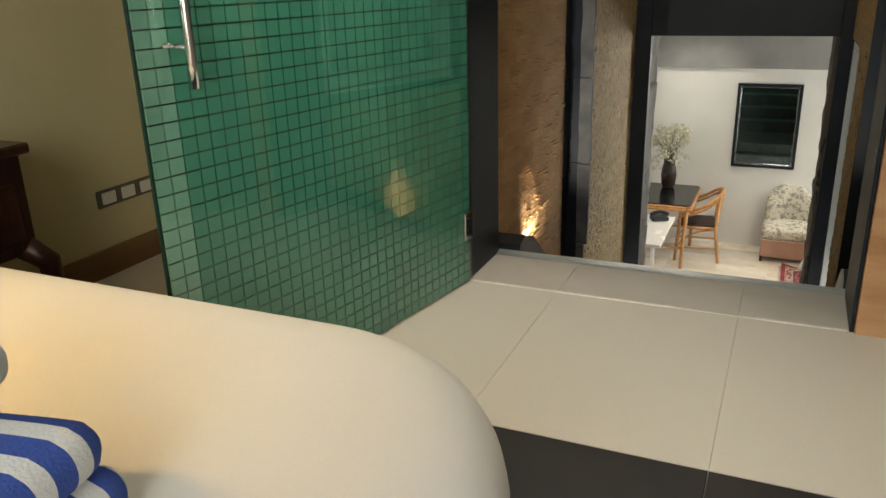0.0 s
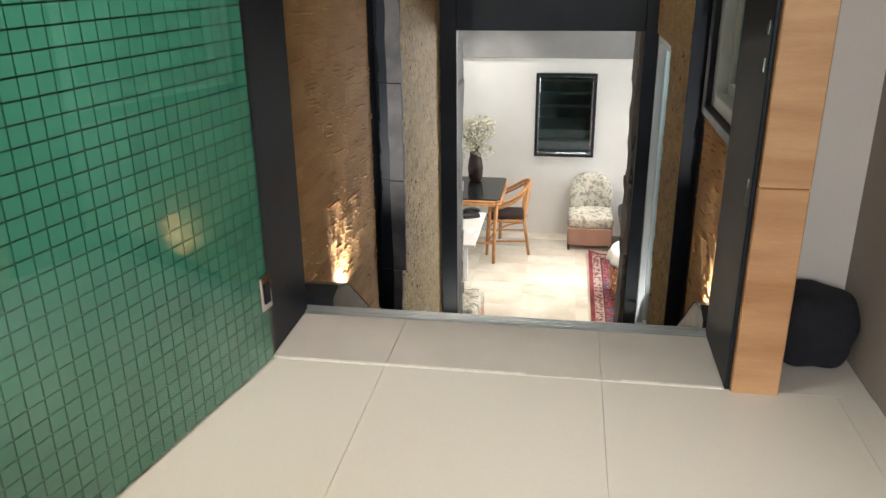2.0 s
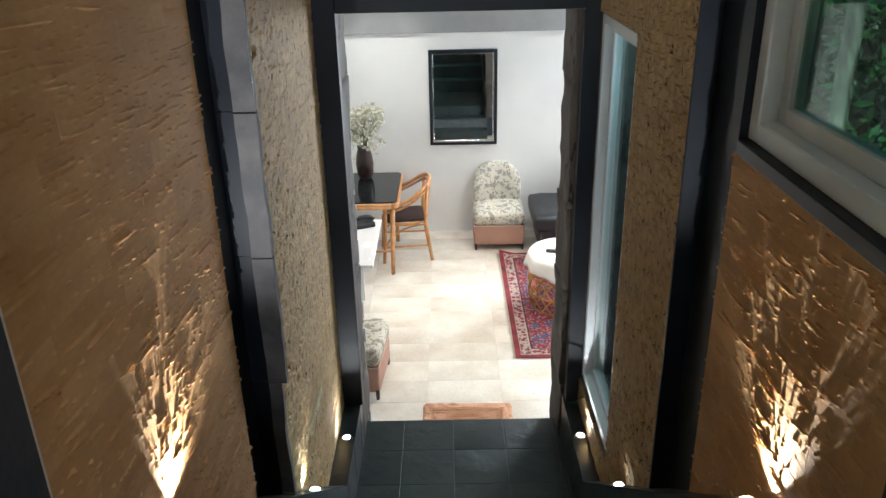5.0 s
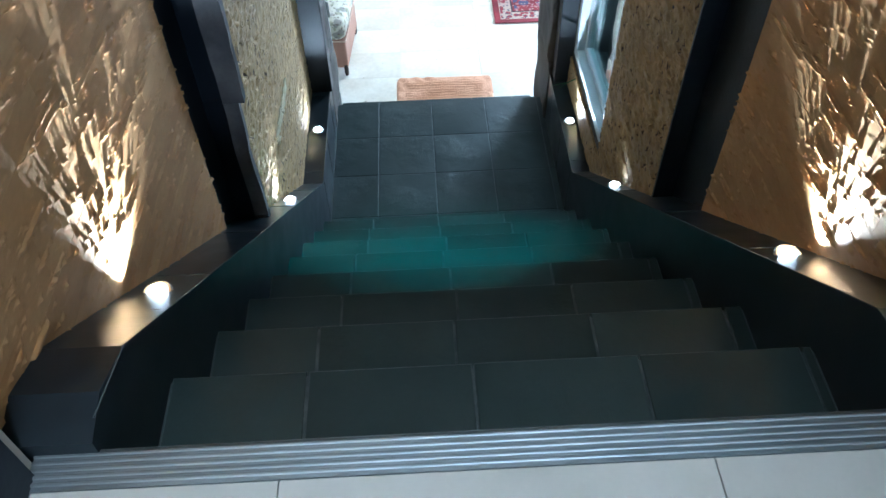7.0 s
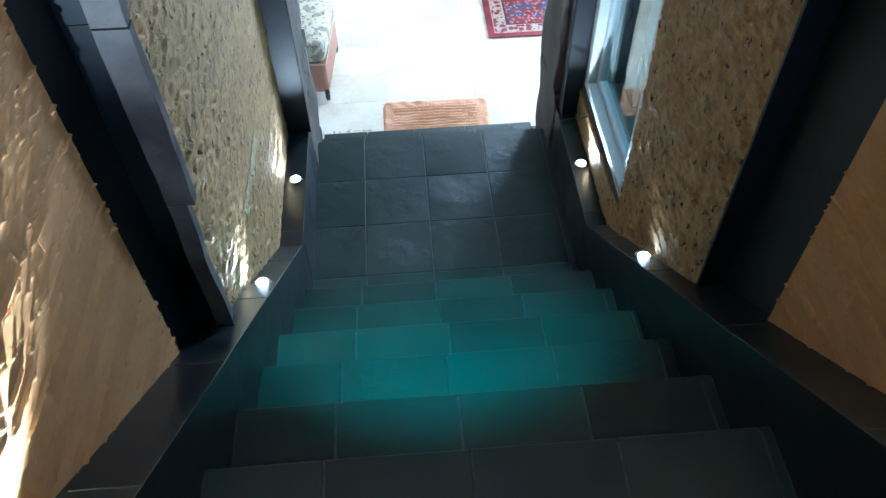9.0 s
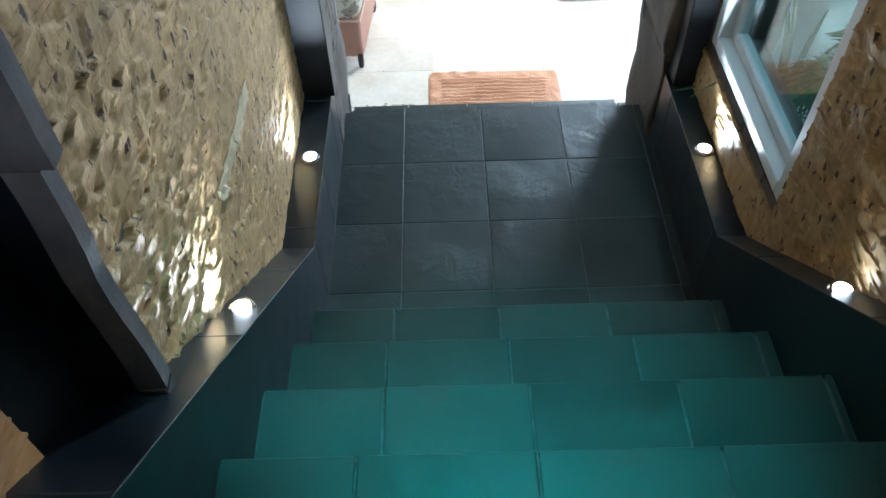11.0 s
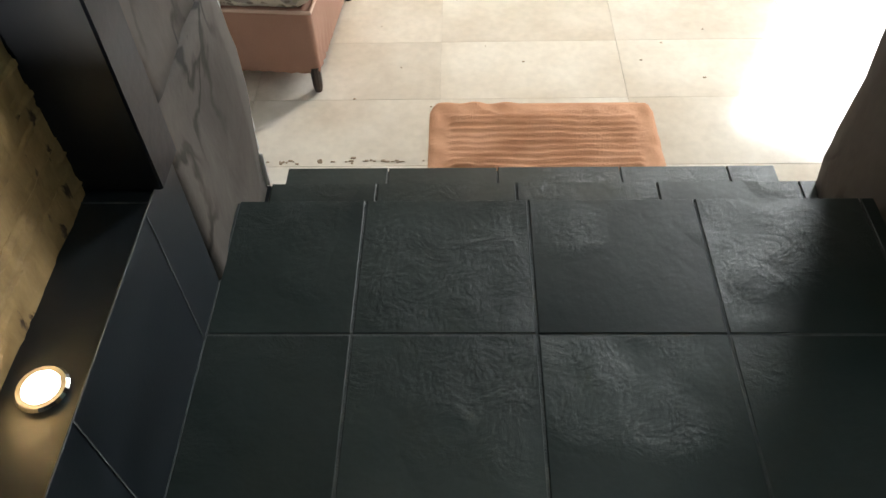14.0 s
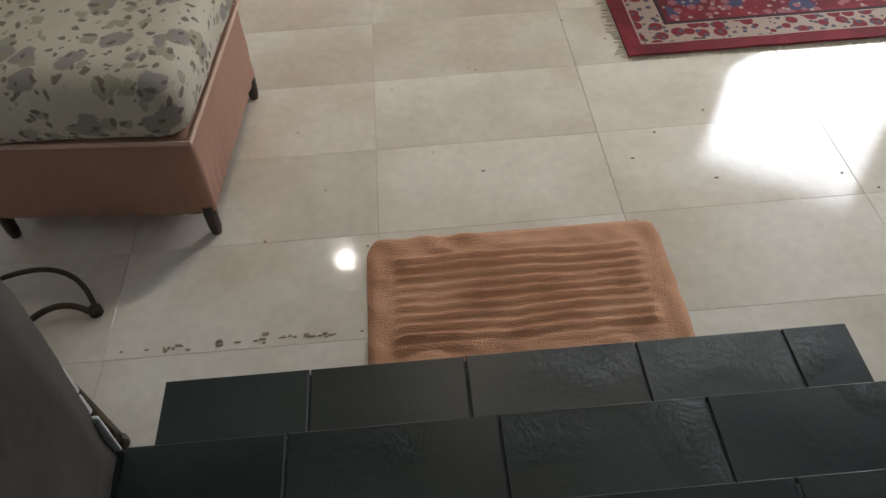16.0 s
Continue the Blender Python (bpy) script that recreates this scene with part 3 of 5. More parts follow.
pr = part("plinth_east", prism(LEDGE, 0.24, 0.40), "granite")
for p in (pl, pr):
    tagged(p, "polished black granite plinth sloping beside the stair", "plinth", kind="structure")

for p, xa, xb in ((pl, -0.9295, -1.045), (pr, 0.2395, 0.345)):
    s = 1 if xa < 0 else -1
    line = [(xa, 2.86, 0.047), (xa, 3.0, ledge_z(3.0) + 0.0005), (xa, 4.94, -1.5355), (xa, 5.62, -1.5355)]
    # thin pale bar paints the highlight on the polished edge
    part("edge_joint", tube(line, 0.0016, 5), "slate_grout", p, "painted highlight along the plinth arris")
    for y in (4.98, 5.28, 5.58):
        part("seam", boxes((xa - 0.0008, xa + 0.0008, y - 0.0012, y + 0.0012, LANDING, -1.537)), "slate_grout", p)
    part("foot_joint", boxes((xa - 0.0015, xa + 0.0015, 4.80, 5.88, LANDING - 0.001, LANDING + 0.0015)), "slate_grout", p)
    for y in (3.4, 3.85, 4.3, 4.72, 5.02, 5.60):
        z = ledge_z(y)
        part("seam", boxes((min(xa, xb), max(xa, xb), y - 0.0012, y + 0.0012, z - 0.004, z + 0.0012)), "slate_grout", p)

# black recessed bands and stone backing walls
SW = {"wall_stair_west": (((-1.30, -1.062, 2.822, 3.92, -2.3, 2.4), (-1.30, -1.032, 4.13, 5.62, -2.3, 2.4)), "stone_grey"),
      "wall_stair_east": (((0.362, 0.50, 2.81, 2.88, -2.3, 2.4), (0.362, 0.50, 3.80, 3.87, -2.3, 2.4), (0.362, 0.50, 2.88, 3.80, -2.3, 0.515), (0.362, 0.50, 2.88, 3.80, 2.0, 2.4),
                           (0.33, 0.50, 4.15, 4.87, -2.3, 2.4), (0.33, 0.50, 5.60, 5.62, -2.3, 2.4), (0.33, 0.50, 4.87, 5.60, -2.3, -1.34), (0.33, 0.50, 4.87, 5.60, 0.62, 2.4)), "stone_grey")}
WALLS = {}
for name, (rows, m) in SW.items():
    WALLS[name] = tagged(part(name, boxes(*rows), m), "split-face stone stair wall lit from below", "wall", kind="structure")
bw = part("wall_band_west", boxes((-1.30, -1.075, 3.92, 4.13, -2.3, 2.4)), "black")
be = part("wall_band_east", boxes((0.385, 0.50, 3.87, 4.15, -2.3, 2.4), (0.340, 0.362, 3.80, 3.87, 0.475, 2.0)), "black")
for b in (bw, be):
    tagged(b, "glossy black upright panel between stone walls", "wall panel", kind="structure")
# unseen ceiling that serves as a reflector for the stairwell
sc = part("ceiling_stair", boxes((-1.3, 0.5, 2.81, 6.08, 2.4, 2.5)), "ceiling_bounce")
tagged(sc, "stairwell ceiling, out of view, lightened to bounce light", "ceiling", kind="structure")

# lower doorway: black posts and lintel, rough stone piers
dpost = [("door_frame_lounge_west", (-1.032, -0.915, 5.62, 5.70, -1.534, 2.4)), ("door_frame_lounge_east", (0.25, 0.36, 5.62, 5.70, -1.534, 2.4)),
         ("lintel", (-0.915, 0.25, 5.62, 5.70, 0.635, 2.4))]
for name, r in dpost:
    tagged(part(name, boxes(r, bevel=0.003), "black"), "black lacquered frame of the lounge doorway", "door frame", kind="structure")
part_fill = part("door_frame_core", boxes((-1.3, -1.034, 5.62, 5.70, -2.2, 2.4), (0.362, 0.5, 5.62, 5.70, -2.2, 2.4)), "black")
tagged(part_fill, "black back of the lounge doorway frame", "door frame", kind="structure")


def rough_slab(x0, x1, y0, y1, z0, z1, amp=0.02, seed=0.0, step=0.04):
    """An upright slab of riven stone."""
    bm = bmesh.new()
    ny, nzz = max(2, int((y1 - y0) / step)), max(2, int((z1 - z0) / step))
    box(bm, x0, x1, y0, y1, z0, z1)
    bmesh.ops.subdivide_edges(bm, edges=[e for e in bm.edges if abs(e.verts[0].co.z - e.verts[1].co.z) > 0.01], cuts=nzz, use_grid_fill=True)
    bmesh.ops.subdivide_edges(bm, edges=[e for e in bm.edges if abs(e.verts[0].co.y - e.verts[1].co.y) > 0.01], cuts=ny, use_grid_fill=True)
    for v in bm.verts:
        q = v.co * 6 + Vector((seed, 0, 0))
        v.co.x += amp * noise.noise(q) + 0.35 * amp * noise.noise(q * 3.7)
        v.co.y += amp * 0.6 * noise.noise(q + Vector((7, 3, 1)))
    return bm


for name, xs in (("pier_west", (-1.30, -0.934)), ("pier_east", (0.226, 0.60))):
    pier = thing(name, label="grey-brown riven stone pier beside the lounge doorway", category="pier", kind="structure")
    zz = LOUNGE + 0.298
    for i, h in enumerate((0.52, 0.61, 0.47, 0.66, 0.58, 0.62, 0.9)):
        part("stone", rough_slab(xs[0], xs[1], 5.703, 6.075, zz, zz + h - 0.006, 0.015, i * 3.1 + xs[0]), "stone_grey", pier, smooth=True)
        zz += h
wlow = part("wall_lounge_south", boxes((-2.45, -1.30, 5.70, 6.08, LOUNGE - 0.2, 1.1), (0.60, 3.4, 5.95, 6.08, LOUNGE - 0.2, 1.1), (-1.30, 0.60, 5.72, 6.06, 0.66, 2.4)), "wall_white")
tagged(wlow, "white plastered lounge wall", "wall", kind="structure")
wlw = part("wall_lounge_west", boxes((-2.45, -2.3, 6.08, 10.3, LOUNGE - 0.2, 1.1)), "wall_white")
tagged(wlw, "white plastered lounge wall", "wall", kind="structure")
wle = part("wall_lounge_east", boxes((3.4, 3.55, 5.70, 10.3, LOUNGE - 0.2, 1.1)), "wall_white")
tagged(wle, "white plastered lounge wall", "wall", kind="structure")
wln = part("wall_lounge_north", boxes((-2.45, 1.83, 10.15, 10.3, LOUNGE - 0.2, 1.1), (1.83, 3.05, 10.15, 10.3, LOUNGE - 0.2, -1.25), (1.83, 3.05, 10.15, 10.3, 0.75, 1.1), (3.05, 3.55, 10.15, 10.3, LOUNGE - 0.2, 1.1)), "wall_white")
tagged(wln, "white plastered lounge wall with a window", "wall", kind="structure")
# unseen ceiling; its dark tone is set to dim the lower steps
cl = part("ceiling_lounge", boxes((-2.45, 3.55, 6.06, 10.3, 1.0, 1.12)), "ceiling_dim")
tagged(cl, "lounge ceiling, out of view, darkened to cut its reflection", "ceiling", kind="structure")
fa = part("fascia", boxes((-2.3, 1.70, 10.118, 10.149, -0.080, 0.999), bevel=0.004), "fascia")
tagged(fa, "grey boxed beam along the top of the white wall", "beam", kind="structure")


# ---- windows ----
def window(name, x, y0, y1, z0, z1, depth, pane, label, bar=0.045):
    w = thing(name, label=label, category="window", kind="structure")
    f = w
    for r in ((x, x + depth, y0, y0 + bar, z0, z1), (x, x + depth, y1 - bar, y1, z0, z1), (x, x + depth, y0 + bar, y1 - bar, z1 - bar, z1), (x, x + depth, y0 + bar, y1 - bar, z0, z0 + bar)):
        part("frame", boxes(r, bevel=0.004), "frame_white", f)
    b2 = bar * 0.8
    for r in ((y0 + bar, y0 + bar + b2, z0 + bar, z1 - bar), (y1 - bar - b2, y1 - bar, z0 + bar, z1 - bar), (y0 + bar + b2, y1 - bar - b2, z1 - bar - b2, z1 - bar), (y0 + bar + b2, y1 - bar - b2, z0 + bar, z0 + bar + b2)):
        part("sash", boxes((x + depth * 0.45, x + depth * 0.85, *r), bevel=0.003), "frame_white", f)
    p = part("pane", boxes((x + depth * 0.6, x + depth * 0.6 + 0.006, y0 + bar + b2, y1 - bar - b2, z0 + bar + b2, z1 - bar - b2)), pane, f)
    p.visible_shadow = False
    return w


w1 = window("window_1", 0.362, 2.88, 3.80, 0.515, 2.0, 0.10, "pane_green", "white aluminium stair window onto green plants", 0.055)
part("sill", boxes((0.336, 0.50, 2.86, 3.80, 0.474, 0.514), bevel=0.004), "granite", w1, "dark stone sill")
w2 = window("window_2", 0.330, 4.87, 5.60, -1.335, 0.62, 0.09, "pane_teal", "tall white aluminium window beside the landing")
w3 = thing("window_3", label="bright lounge window with white frame", category="window", kind="structure")
for r in ((1.83, 1.88, 10.16, 10.22, -1.25, 0.75), (3.0, 3.05, 10.16, 10.22, -1.25, 0.75), (1.88, 3.0, 10.16, 10.22, 0.70, 0.75), (1.88, 3.0, 10.16, 10.22, -1.25, -1.20), (2.42, 2.46, 10.16, 10.22, -1.20, 0.70)):
    part("frame", boxes(r, bevel=0.004), "frame_white", w3)
for r in ((1.88, 2.42), (2.46, 3.0)):
    p = part("pane", boxes((r[0], r[1], 10.185, 10.191, -1.20, 0.70)), "pane", w3)
    p.visible_shadow = False
bd = part("backdrop", boxes((0.8, 4.2, 11.6, 11.62, -2.0, 2.2)), "daylight")
tagged(bd, "bright hazy daylight outside the lounge window", "backdrop", kind="structure")

# court outside the stair windows
cw = part("wall_court", boxes((2.0, 2.15, 2.81, 5.95, -2.3, 1.1), (0.601, 2.0, 5.925, 5.948, -2.3, 1.1), (0.75, 2.15, 2.66, 2.81, -2.3, 2.5)), "court_wall")
tagged(cw, "pale teal rendered courtyard wall", "wall", kind="structure")
cg = part("ground", boxes((0.50, 2.0, 2.81, 5.925, -2.3, -1.75)), "court_wall")
tagged(cg, "pale rendered courtyard floor outside the window", "ground", kind="structure")


# ---- lamps in the plinths ----
def uplight(x, y, z, side, power, tilt, wall_gap):
    u = thing("uplight", (x, y, z), label="small round recessed steel uplight in the black plinth, lit", category="uplight", group="plinth uplights")
    part("ring", lathe([(0.030, -0.03), (0.030, 0.004), (0.027, 0.008), (0.021, 0.008), (0.020, 0.002)], 28), "chrome", u, smooth=False)
    part("lens", lathe([(0.0195, -0.01), (0.0195, 0.003), (0.012, 0.0045)], 24), "lens", u, "white glowing lens")
    lamp("uplight_glow", "SPOT", (x - wall_gap * side, y, z + 0.018), power, (1.0, 0.97, 0.91), (x - (wall_gap + 0.004) * side, y + tilt, z + 1.0), 0.005, cone=108, blend=1.0)


for x, y, side, power, tilt, wall_gap in ((-0.996, 3.28, 1, 42, 0.60, 0.032), (-0.980, 4.45, 1, 15, 0.08, 0.018), (-0.972, 5.315, 1, 16, 0.10, 0.020),
                                          (0.300, 3.335, -1, 42, 0.28, 0.032), (0.288, 4.456, -1, 0.5, 0.1, 0.004), (0.283, 5.30, -1, 18, 0.0, 0.004)):
    uplight(x, y, ledge_z(y) + (-0.006 if y < 4.9 else 0.002), side, power, tilt, wall_gap)


def downlight(x, y, z, lens, label, ring="chrome"):
    d = thing("downlight", (x, y, z), label=label, category="ceiling light", group="ceiling downlights")
    part("ring", lathe([(0.052, 0.0), (0.052, -0.006), (0.040, -0.010), (0.038, -0.002)], 28), ring, d)
    part("lens", lathe([(0.024, -0.001), (0.024, -0.004), (0.012, -0.005)], 24), lens, d)


# added fixture for the bedroom fill spot, never in view
downlight(-0.55, 1.75, 2.5, "lens_soft", "added round ceiling downlight above the bed foot, out of view, lit")
downlight(-0.10, 8.00, 1.0, "lens_soft", "round recessed warm ceiling downlight, lit")
downlight(-1.10, 9.50, 1.0, "lens_soft", "round recessed warm ceiling downlight, lit")
# added fixture, out of view, for the third lounge fill spot
downlight(1.20, 8.40, 1.0, "lens_soft", "round recessed warm ceiling downlight, lit")
# added fixture above the teal pool, out of view
downlight(-0.40, 4.25, 2.4, "lens_teal", "added round teal ceiling downlight, out of view, lit")


# ---- bedroom things ----
def mattress_mesh():
    """A thick mattress with one well rounded foot corner and a soft top edge."""
    bm = bmesh.new()
    corners = ((-2.05, -1.30, 1, 1, 0.08, 180), (-0.215, -1.30, -1, 1, 0.08, 270), (-0.215, 0.915, -1, -1, 0.345, 0), (-2.05, 0.915, 1, -1, 0.10, 90))
    loops = []
    for inset, z in ((0.015, 0.26), (0.0, 0.28), (-0.004, 0.42), (0.0, 0.515), (0.006, 0.545), (0.020, 0.572), (0.045, 0.592), (0.080, 0.604), (0.125, 0.611), (0.25, 0.616)):
        ring = []
        for x, y, sx, sy, r, a0 in corners:
            cx, cy, rr = x + sx * r, y + sy * r, max(0.004, r - inset)
            shift = max(0.0, inset - (r - 0.004))
            for q in range(17):
                a = math.radians(a0 + 90 * q / 16)
                ring.append(bm.verts.new((cx + sx * shift + rr * math.cos(a), cy + sy * shift + rr * math.sin(a), z)))
        loops.append(ring)
    for lo, hi in zip(loops, loops[1:]):
        n = len(lo)
        for q in range(n):
            bm.faces.new((lo[q], lo[(q + 1) % n], hi[(q + 1) % n], hi[q]))
    bm.faces.new(loops[-1])
    bm.faces.new(loops[0][::-1])
    return bm


bed = thing("bed", label="made bed with a smooth white sheet", category="bed")
part("base", boxes((-2.00, -0.36, -1.25, 0.70, 0.07, 0.30), bevel=0.02), "mahogany", bed, "dark wooden bed base")
part("mattress", mattress_mesh(), "sheet", bed, "thick mattress under a white sheet", smooth=True)
for x in (-1.9, -0.4):
    for y in (-1.15, 0.62):
        part("leg", boxes((x - 0.04, x + 0.04, y - 0.04, y + 0.04, -0.004, 0.075), bevel=0.005), "mahogany", bed)

tw = thing("towel", (-0.645, 0.305, 0.606), 12, "folded blue and white striped towel on the bed", "towel")
part("lower_fold", soft_block(-0.20, 0.165, -0.21, 0.095, 0.0, 0.058, 0.028, 0.005, 16), "towel", tw, smooth=True)
part("upper_fold", soft_block(-0.19, 0.155, -0.215, 0.085, 0.054, 0.110, 0.027, 0.005, 16, 3.0), "towel", tw, smooth=True)
tr = thing("face_towel", (-0.705, 0.320, 0.712), 24, "small folded white towel with thin blue stripes on another towel", "towel")
part("fold", soft_block(-0.12, 0.115, -0.15, 0.075, 0.0, 0.052, 0.025, 0.006, 14, 5.0), "towel_pale", tr, smooth=True)
part("upper_fold", soft_block(-0.115, 0.095, -0.15, 0.065, 0.048, 0.092, 0.021, 0.006, 14, 7.0), "towel_pale", tr, smooth=True)

con = thing("console_table", (-2.13, 1.10, 0.0), 0, "dark mahogany console table with cabriole legs", "console table")
part("top", boxes((-0.19, 0.20, -0.42, 0.40, 0.625, 0.655), bevel=0.006), "mahogany", con)
part("apron", boxes((-0.17, 0.18, -0.40, 0.375, 0.34, 0.625), bevel=0.004), "mahogany", con)
part("drawer", boxes((0.18, 0.188, -0.36, 0.34, 0.38, 0.55), bevel=0.003), "mahogany", con)
for sx, xx in ((-1, -0.15), (1, 0.16)):
    for sy, yy in ((-1, -0.37), (1, 0.345)):
        pts = [(xx, yy, 0.36), (xx + 0.02 * sx, yy + 0.055 * sy, 0.30), (xx + 0.02 * sx, yy + 0.062 * sy, 0.22), (xx + 0.01 * sx, yy + 0.035 * sy, 0.12), (xx + 0.015 * sx, yy + 0.03 * sy, 0.04), (xx + 0.025 * sx, yy + 0.045 * sy, -0.004)]
        part("leg", tube(pts, 0.038, 10, taper=0.5), "mahogany", con, smooth=True)

# added pendant, never in view, gives the warm bed fill a fixture
pen = thing("bed_fill_pendant", (-1.22, 0.22, 0), 0, "added warm pendant with a conical shade above the bed, out of view", "lamp")
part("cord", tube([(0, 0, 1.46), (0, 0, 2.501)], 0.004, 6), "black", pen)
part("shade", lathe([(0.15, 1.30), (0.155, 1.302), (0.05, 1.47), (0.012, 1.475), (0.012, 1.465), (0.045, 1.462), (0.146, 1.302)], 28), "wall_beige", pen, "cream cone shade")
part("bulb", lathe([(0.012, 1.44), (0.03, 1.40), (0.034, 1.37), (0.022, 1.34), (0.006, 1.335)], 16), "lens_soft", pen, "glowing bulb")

sw = thing("socket_panel", label="long cream wall plate with a row of sockets", category="wall socket")
part("plate", boxes((-2.351, -2.341, 2.055, 2.36, 0.262, 0.330), bevel=0.004), "switch_dark", sw, "brownish plate")
for i in range(3):
    y = 2.075 + i * 0.098
    part("socket", boxes((-2.342, -2.336, y, y + 0.068, 0.274, 0.319), bevel=0.004), "plastic_white", sw, "cream socket insert")

bag = thing("bag", (0.50, 2.665, 0), 0, "slumped black cloth bag on the floor", "bag")
part("body", soft_block(-0.085, 0.112, -0.07, 0.125, -0.004, 0.215, 0.06, 0.035, 12, 2.0), "fabric_dark", bag, smooth=True)
part("strap", tube(bow((-0.02, -0.06, 0.16), (0.0, 0.02, 0.25), (0.03, 0.09, 0.16)), 0.008, 6), "fabric_dark", bag)

# green mosaic glass door, standing open
DOOR = thing("glass_door", (-1.008, 2.470, 0.006), 180 + math.degrees(math.atan2(0.89, 0.16)), "open glass door backed with green mosaic tiles", "door", kind="structure")
part("backing", boxes((0.0, 1.262, -0.004, 0.004, 0.0, 2.09)), "grout_green", DOOR, "dark green grout layer")
dp = part("pane", boxes((0.0, 1.265, 0.0125, 0.0165, 0.0, 2.095)), "pane", DOOR, "clear glass face")
dp.visible_shadow = False
hb = part("handle", tube([(1.165, 0.062, 0.845 + 0.05 * i) for i in range(13)], 0.0105, 14), "chrome", DOOR, "long chrome bar handle", smooth=True)
for z in (0.93, 1.37):
    part("post", tube([(1.165, 0.014, z), (1.165, 0.058, z)], 0.008, 12), "chrome", hb)
part("lock_knob", lathe([(0.014, 0.0), (0.014, 0.006), (0.008, 0.010)], 18, at=(1.186, 0.014, 0.93)), "chrome", DOOR)
hg = part("hinge", boxes((0.004, 0.055, -0.010, 0.024, 0.165, 0.265), bevel=0.003), "chrome", DOOR, "square steel hinge")
part("hinge_plate", boxes((0.016, 0.043, 0.024, 0.027, 0.185, 0.245), bevel=0.001), "black", hg)

# ---- lounge things ----
def slipper_chair(name, place, rz, label):
    c = thing(name, place, rz, label, "chair", "floral slipper chairs")
    bm = soft_block(-0.264, 0.264, -0.258, 0.25, 0.062, 0.285, 0.02, 0.004, 44)
    for v in bm.verts:
        fall = max(0.0, min(1.0, (0.29 - v.co.z) / 0.2))
        fold = math.sin(170 * v.co.x + 5 * noise.noise(v.co * 9)) if abs(v.co.y) > 0.235 else math.sin(170 * v.co.y + 5 * noise.noise(v.co * 9))
        out = Vector((v.co.x, v.co.y, 0)).normalized()
        v.co += out * 0.0035 * fold * fall * (0.6 + noise.noise(v.co * 6))
    part("skirt", bm, "skirt", c, "plain pinkish-brown gathered valance", smooth=True)
    part("seat", soft_block(-0.272, 0.272, -0.266, 0.255, 0.268, 0.43, 0.06, 0.012, 12, 1.3), "floral", c, smooth=True)
    bm = soft_block(-0.235, 0.235, -0.07, 0.07, 0.0, 0.46, 0.065, 0.006, 14, 4.0)
    for v in bm.verts:
        f = max(0.0, v.co.z / 0.46)
        v.co.x *= (1.06 + 0.06 * math.sin(f * math.pi)) * math.sqrt(max(0.12, 1 - 0.75 * max(0.0, (f - 0.35) / 0.65) ** 3))
        v.co.y += 0.10 * f * f + 0.05 * (abs(v.co.x) / 0.235) ** 2 * -1
        v.co += Vector((0, 0.235, 0.36))
    part("backrest", bm, "floral", c, smooth=True)
    part("piping", tube([(-0.266, 0.24, 0.28), (-0.266, -0.260, 0.28), (0.266, -0.260, 0.28), (0.266, 0.24, 0.28)], 0.006, 6), "piping", c)
    for x in (-0.248, 0.248):
        for y in (-0.240, 0.230):
            part("leg", lathe([(0.011, -0.003), (0.015, 0.02), (0.017, 0.09)], 10, at=(x, y, 0)), "leg_dark", c)
    return c


slipper_chair("slipper_chair", (0.135, 9.80, LOUNGE), 0, "floral grey and cream slipper chair against the white wall")
slipper_chair("slipper_chair", (-1.172, 7.050, LOUNGE), 85, "floral cream slipper chair with brown skirt near the steps")

mir = thing("mirror", label="tall mirror in a black and silver frame on the wall", category="mirror")
for r in ((-0.585, -0.555, -1.275, -0.255), (0.110, 0.140, -1.275, -0.255), (-0.555, 0.110, -0.285, -0.255), (-0.555, 0.110, -1.275, -1.245)):
    part("frame", boxes((r[0], r[1], 10.118, 10.151, r[2], r[3]), bevel=0.004), "black", mir, "black moulding")
for r in ((-0.555, -0.537, -1.245, -0.285), (0.092, 0.110, -1.245, -0.285), (-0.537, 0.092, -0.303, -0.285), (-0.537, 0.092, -1.245, -1.227)):
    part("slip", boxes((r[0], r[1], 10.128, 10.150, r[2], r[3]), bevel=0.003), "chrome", mir, "silver inner slip")
part("glass", boxes((-0.537, 0.092, 10.136, 10.150, -1.227, -0.303)), "mirror", mir)

tab = thing("rattan_table", (-1.30, 9.42, LOUNGE), 0, "rattan dining table with a black glass top", "table")
bm = boxes((-0.40, 0.40, -0.47, 0.47, 0.765, 0.785))
bmesh.ops.bevel(bm, geom=[e for e in bm.edges if abs(e.verts[0].co.z - e.verts[1].co.z) > 0.01], offset=0.06, segments=5, profile=0.5, affect="EDGES")
part("tabletop", bm, "black_glass", tab, "black glass top")
rim = [(0.345, -0.475), (0.40, -0.44), (0.405, 0.0), (0.40, 0.44), (0.345, 0.475), (-0.345, 0.475), (-0.40, 0.44), (-0.40, -0.44), (-0.345, -0.475), (0.345, -0.475)]
for z in (0.755, 0.725):
    part("rim", tube([(x, y, z) for x, y in rim], 0.017, 8), "rattan", tab, smooth=True)
for sx in (-1, 1):
    for sy in (-1, 1):
        leg = part("leg", tube([(0.33 * sx, 0.43 * sy, 0.0 - 0.003), (0.335 * sx, 0.435 * sy, 0.3), (0.36 * sx, 0.44 * sy, 0.72)], 0.021, 10), "rattan", tab, smooth=True)
        part("brace", tube(bow((0.335 * sx, 0.43 * sy, 0.35), (0.32 * sx, 0.30 * sy, 0.66), (0.34 * sx, 0.16 * sy, 0.715)), 0.012, 8), "rattan", leg, smooth=True)
for sy in (-1, 1):
    part("stretcher", tube([(-0.33, 0.43 * sy, 0.25), (0.33, 0.43 * sy, 0.25)], 0.012, 8), "rattan", tab, smooth=True)

